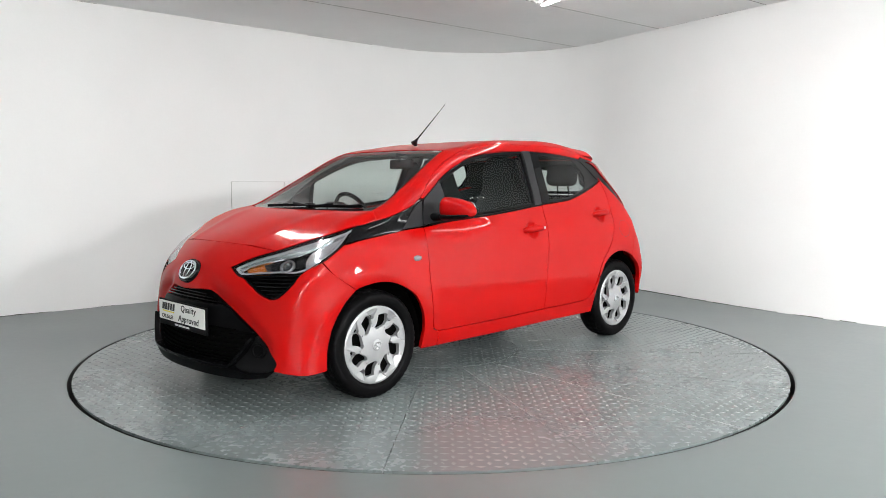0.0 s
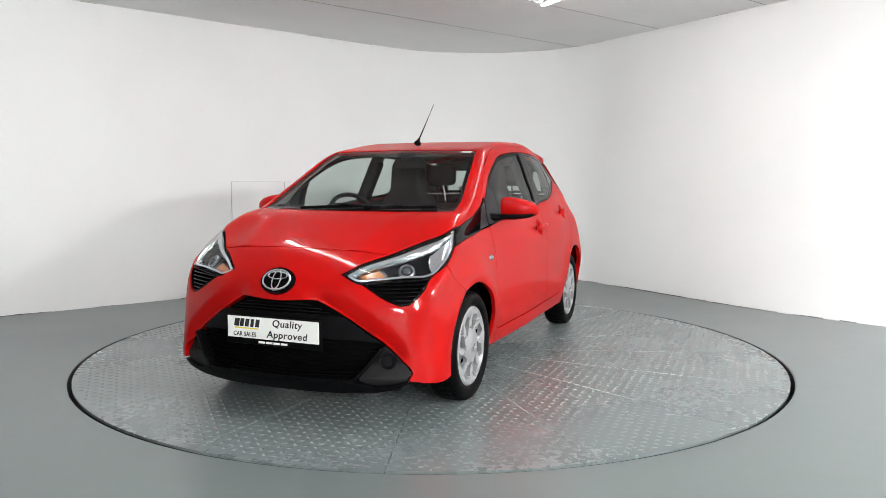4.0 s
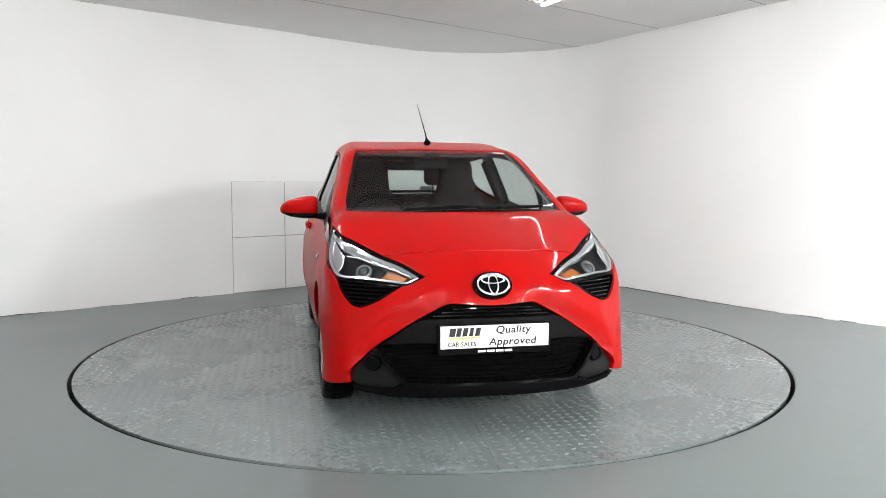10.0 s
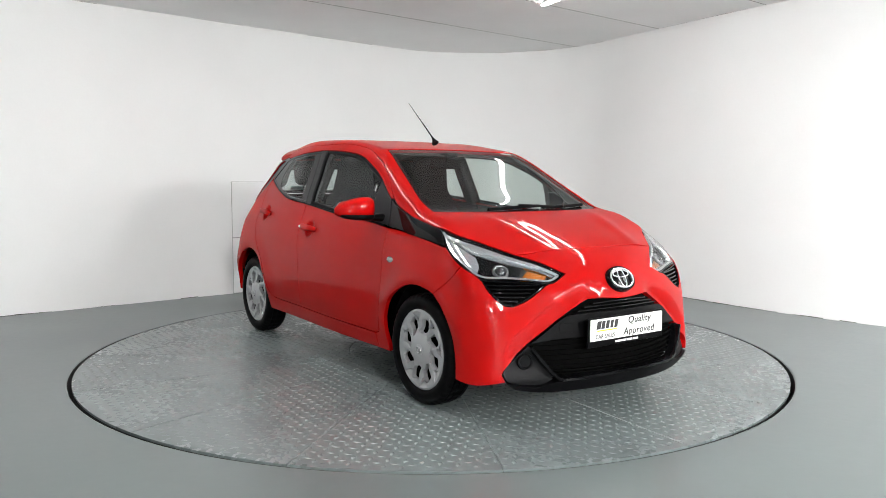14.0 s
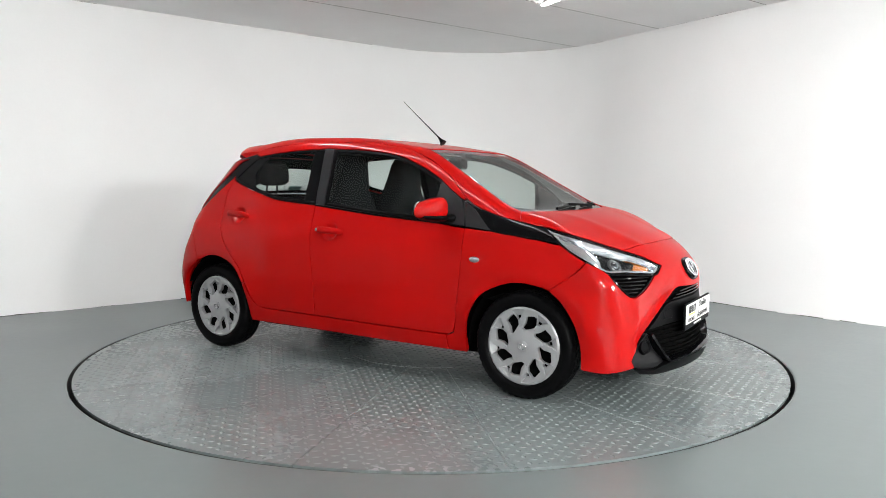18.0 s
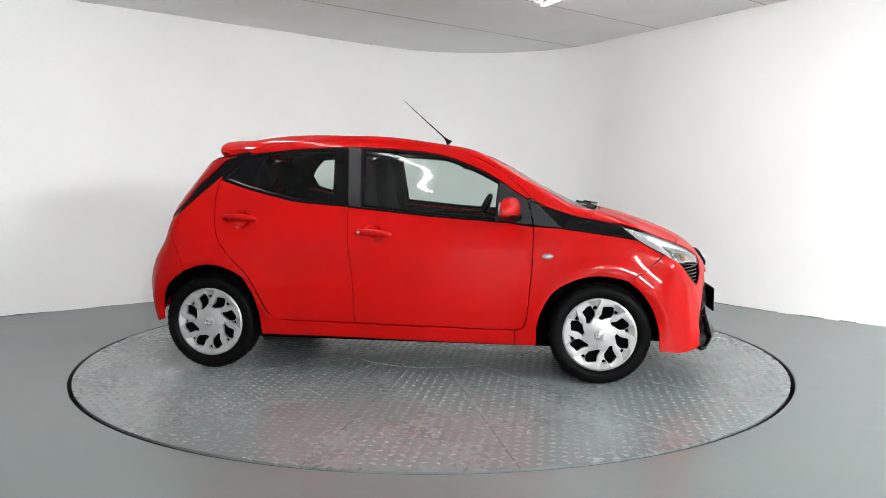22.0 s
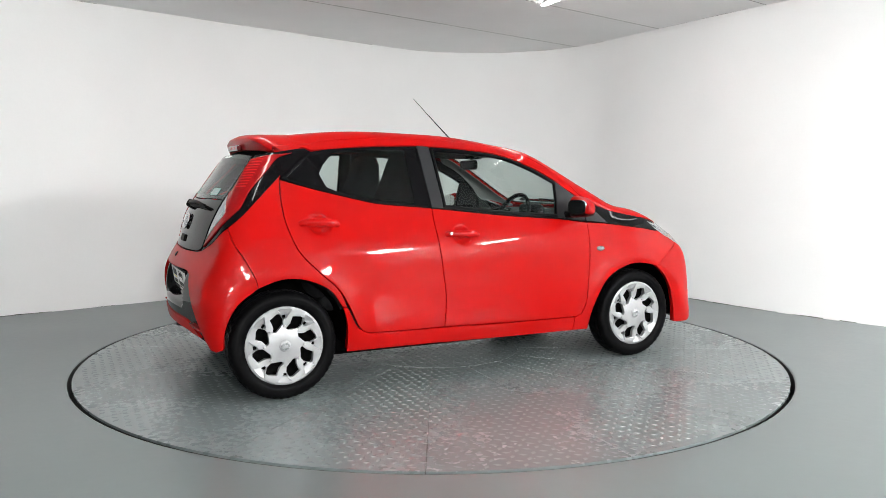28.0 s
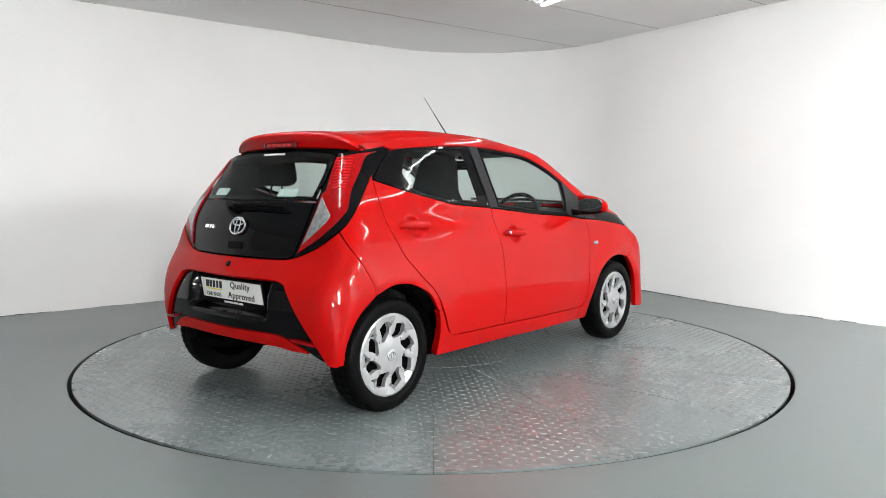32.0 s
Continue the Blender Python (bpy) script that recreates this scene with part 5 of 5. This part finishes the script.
    aerial = placed("aerial_base", vs, fs, tilt, BLACK, car)
    vs, fs = tube([(.18, 0, 1.432), (.15, 0, 1.459), (.0, -.008, 1.594), (-.103, -.014, 1.688)], [.0055, .0045, .0026, .0016], 8)
    smooth(part("aerial_rod", (vs, fs), BLACK, aerial))
    # windscreen wipers
    for line, arm in (([(1.155, -.30), (1.135, -.14), (1.115, .0), (1.10, .11)], [(1.125, -.06), (1.180, .16)]), ([(1.140, .10), (1.115, .25), (1.085, .40), (1.06, .50)], [(1.105, .30), (1.178, .22)])):
        strip("wiper_blade", "top", line, .012, .016, BLACK, car, thick=.016)
        strip("wiper_arm", "top", arm, .016, .026, BLACK, car, thick=.012)
    # print and sticker behind the windscreen
    for q in range(7):
        panel("screen_print", "top", [(.902, .372 + .0185 * q), (.901, .385 + .0185 * q), (.896, .385 + .0185 * q), (.897, .372 + .0185 * q)], PRINT_PALE, car, off=-.0048, gap=0, depth=.0006)
    panel("permit_sticker", "top", [(.398, .393), (.408, .466), (.436, .462), (.424, .391)], PLATE_WHITE, car, off=-.0048, gap=0, depth=.001)


# ---- cabin and underside ----
def cabin():
    arch_f = [(.80, .43), (.84, .53), (.93, .61), (1.04, .65), (1.17, .665), (1.31, .65), (1.42, .58), (1.49, .48), (1.53, .32)]
    arch_r = [(-1.53, .34), (-1.50, .46), (-1.43, .57), (-1.31, .655), (-1.18, .685), (-1.05, .68), (-.92, .62), (-.84, .50), (-.80, .38)]
    for m in (False, True):
        panel("inner_shell", "side", [(-.79, .24), (.79, .23)] + arch_f + [(1.60, .33), (1.62, .60), (1.5, .70), (1.3, .78), (.9, .86), (.583, .916), (.175, .946), (-.22, .986), (-.3, .995), (-.626, 1.023), (-.764, 1.052), (-.978, 1.104), (-1.13, 1.15), (-1.3, 1.0), (-1.45, .85), (-1.52, .6), (-1.56, .36)] + arch_r, TRIM_GREY, car, m, off=-.028, gap=0, depth=.003, step=.03)
        panel("inner_pillar_trim", "side", DLO_TOP + [(.775, 1.06)] + list(reversed(RAIL)) + [(-1.10, 1.285)], TRIM_GREY, car, m, off=-.022, gap=-.004, depth=.003)
        panel("inner_rear_pillar", "side", [(-.90, 1.32), (-1.0, 1.34), (-1.15, 1.25), (-1.3, 1.10), (-1.4, 1.0), (-1.15, 1.12), (-.97, 1.12), (-.90, 1.15), (-.93, 1.22)], TRIM_GREY, car, m, off=-.035, gap=0, depth=.003)
        top_rail = [q for q in side_to_top(RAIL) if q[0] > .25]
        panel("inner_screen_pillar", "top", top_rail + [(.87, .668), (.985, .662), (1.07, .653), (1.06, .606), (.95, .594), (.803, .566), (.562, .518), (.415, .484), (.34, .475)], PILLAR_GREY, car, m, off=-.026, gap=-.008, depth=.003)
        bm = bmesh.new()
        box(bm, (-.26, (1 if m else -1) * .595, 1.11), (.09, .04, .40), .015, Matrix.Rotation(radians(24) * (1 if m else -1), 3, "X"))
        part("inner_centre_pillar", bm, TRIM_GREY, car)
    top_rail = side_to_top(RAIL)
    panel("headliner", "top", both_halves_top([(.39, 0), (.37, .32), (.32, .50)] + [q for q in reversed(top_rail) if q[0] < .3] + [(-1.15, .45), (-1.16, 0)]), HEADLINER, car, off=-.035, gap=.004, depth=.003, step=.04)
    bm = bmesh.new()
    box(bm, (.0, 0, .225), (1.9, 1.10, .12), .03)
    box(bm, (1.30, 0, .30), (.60, .86, .22), .04)
    # flat plate almost out to the sills, added to block light under the car
    box(bm, (0, 0, .262), (1.62, 1.40, .05), .02)
    box(bm, (-1.30, 0, .43), (.40, .86, .12), .05)
    part("underbody", bm, VOID, car)
    vs, fs = tube([(-.9, .2, .21), (-1.2, .25, .23), (-1.42, .3, .25), (-1.56, .36, .27)], .028, 12)
    smooth(part("exhaust", (vs, fs), VOID, car))
    vs, fs = tube([(-1.17, -.62, .27), (-1.17, 0, .25), (-1.17, .62, .27)], .045, 12)
    smooth(part("rear_axle", (vs, fs), VOID, car))
    # dashboard: a profile drawn across the car
    prof = [(1.10, .93), (1.0, .962), (.82, .962), (.68, .950), (.60, .925), (.575, .86), (.62, .78), (.70, .70), (.80, .55), (1.05, .5)]
    n = 15
    vs, fs = [], []
    for i in range(n):
        w = -1 + 2 * i / (n - 1)
        for x, z in prof:
            vs.append((x - .05 * w * w - (.05 * w * w if x > .9 else 0), w * .63, z - .012 * w * w))
    k = len(prof)
    for i in range(n - 1):
        fs += [(i * k + q, i * k + q + 1, (i + 1) * k + q + 1, (i + 1) * k + q) for q in range(k - 1)]
    smooth(part("dashboard", (vs, fs), TRIM_GREY, car), 45)
    bm = bmesh.new()
    box(bm, (.60, -.36, .965), (.10, .20, .09), .035)
    part("instrument_pod", bm, TRIM_GREY, car)
    bm = bmesh.new()
    box(bm, (.585, 0, .90), (.03, .24, .14), .01)
    part("media_screen", bm, GLOSS_BLACK, car)
    # steering wheel on the right of the cabin
    st = Matrix.Translation((.44, -.36, .90)) @ Matrix.Rotation(radians(-66), 4, "Y")
    vs, fs = tube([(.178 * math.cos(a), .178 * math.sin(a), 0) for a in np.linspace(0, 2 * math.pi, 33)[:-1]], .015, 10, True)
    sw = placed("steering_wheel", vs, fs, st, BLACK, car, "black three-spoke steering wheel", 60)
    bm = bmesh.new()
    box(bm, (0, 0, -.01), (.12, .13, .04), .02)
    for a in (90, -90, 180):
        box(bm, (.10 * math.cos(radians(a)), .10 * math.sin(radians(a)), -.005), (.14, .03, .015), .004, Matrix.Rotation(radians(a), 3, "Z"))
    bm.transform(st)
    part("wheel_hub", bm, TRIM_GREY, sw)
    # seats
    def rounded(bm, c, size, bev, turn=None, pinch=0.0):
        vs = box(bm, (0, 0, 0), size, bev, None, 4)
        for v in vs:
            f = 1 - pinch * max(0, v.co.z / size[2] + .1)
            v.co.y *= f
        m = Matrix.Translation(c) @ (turn.to_4x4() if turn else Matrix())
        for v in vs:
            v.co = m @ v.co
    for s in (-1, 1):
        lean = Matrix.Rotation(radians(-16), 3, "Y")
        seat = empty("front_seat")
        seat.parent = car
        bm = bmesh.new()
        rounded(bm, (.04, s * .335, .50), (.50, .48, .16), .06, Matrix.Rotation(radians(-6), 3, "Y"))
        smooth(part("seat_cushion", bm, SEAT_CLOTH, seat), 60)
        # backrest and headrest in one piece
        rows = []
        for z, x0, x1, w in ((.50, .02, -.18, .46), (.60, -.08, -.30, .50), (.80, -.17, -.42, .49), (.95, -.22, -.465, .44), (1.03, -.235, -.475, .36), (1.09, -.235, -.460, .27), (1.18, -.235, -.425, .245), (1.26, -.240, -.395, .235), (1.305, -.255, -.375, .19), (1.32, -.28, -.35, .10)):
            ring = []
            for q in range(28):
                a = 2 * math.pi * q / 28
                c, d = math.cos(a), math.sin(a)
                ring.append(((x0 + x1) / 2 + (x0 - x1) / 2 * math.copysign(abs(c) ** .6, c), s * .314 + w / 2 * math.copysign(abs(d) ** .6, d), z))
            rows.append(ring)
        bm = bmesh.new()
        blob(bm, rows)
        smooth(part("backrest", bm, SEAT_CLOTH, seat, "black backrest with its headrest in one piece"), 60)
    for s in (-1, 1):
        bench = empty("rear_seat")
        bench.parent = car
        bm = bmesh.new()
        rounded(bm, (-.72, s * .31, .50), (.42, .58, .15), .05)
        smooth(part("seat_cushion", bm, SEAT_CLOTH, bench), 60)
        bm = bmesh.new()
        rounded(bm, (-.98, s * .31, .735), (.13, .60, .52), .09, Matrix.Rotation(radians(-18), 3, "Y"))
        smooth(part("backrest", bm, SEAT_CLOTH, bench), 60)
        bm = bmesh.new()
        rounded(bm, (-1.02, s * .33, 1.197), (.12, .25, .16), .05, Matrix.Rotation(radians(-10), 3, "Y"))
        smooth(part("headrest", bm, SEAT_CLOTH, bench), 60)
        for q in (-.05, .05):
            vs, fs = tube([(-1.05, s * .33 + q, .98), (-1.03, s * .33 + q, 1.14)], .006, 8)
            part("headrest_post", (vs, fs), BLACK, bench)
    bm = bmesh.new()
    box(bm, (-1.28, 0, .96), (.34, 1.02, .02), .006)
    part("parcel_shelf", bm, TRIM_GREY, car)
    panel("gate_inner_top", "back", both_halves([(0, 1.262), (30, 1.262), (49, 1.25), (58, 1.33), (40, 1.372), (0, 1.385)]), VOID, car, off=-.028, gap=0, depth=.003, step=.03)
    # inside mirror, hung from the windscreen
    bm = bmesh.new()
    box(bm, (.32, 0, 1.262), (.03, .22, .065), .014)
    box(bm, (.345, 0, 1.30), (.015, .02, .05), .004)
    part("inside_mirror", bm, BLACK, car)
    bm = bmesh.new()
    box(bm, (.36, 0, 1.318), (.10, .09, .03), .01)
    part("sensor_box", bm, BLACK, car)


LENS = material("projector_glass", (.02, .022, .026), .03, 0, 0, coat=1.0)
LAMP_RING = material("projector_ring_grey", (.16, .165, .17), .3, .6, .05)
build_wheels()
front_end()
rear_end()
fittings()
cabin()


# ---- what moves: the turntable and the car on it turn at an almost even pace ----
TURN = [(0, 224.33), (1, 230.06), (2, 235.76), (3, 241.41), (6, 258.32), (7, 264.04), (8, 269.79), (9, 275.5), (10, 281.21), (11, 286.92), (12, 292.62), (13, 298.33), (14, 304.11), (17, 321.43), (18, 327.25), (19, 333.1), (20, 338.98), (21, 344.88), (23, 356.67), (25, 368.44), (28, 386.16), (29, 392.15), (30, 398.06), (31, 403.78), (32, 409.43)]


def motions():
    rows, base = [], []
    for t, a in TURN:
        m = pose(0, 0, 0, 0, 0, a)
        base.append((t, m))
        rows.append((t, m @ pose(-.087, -.068, 0)))
    walk(turntable, base)
    walk(car, rows)


motions()
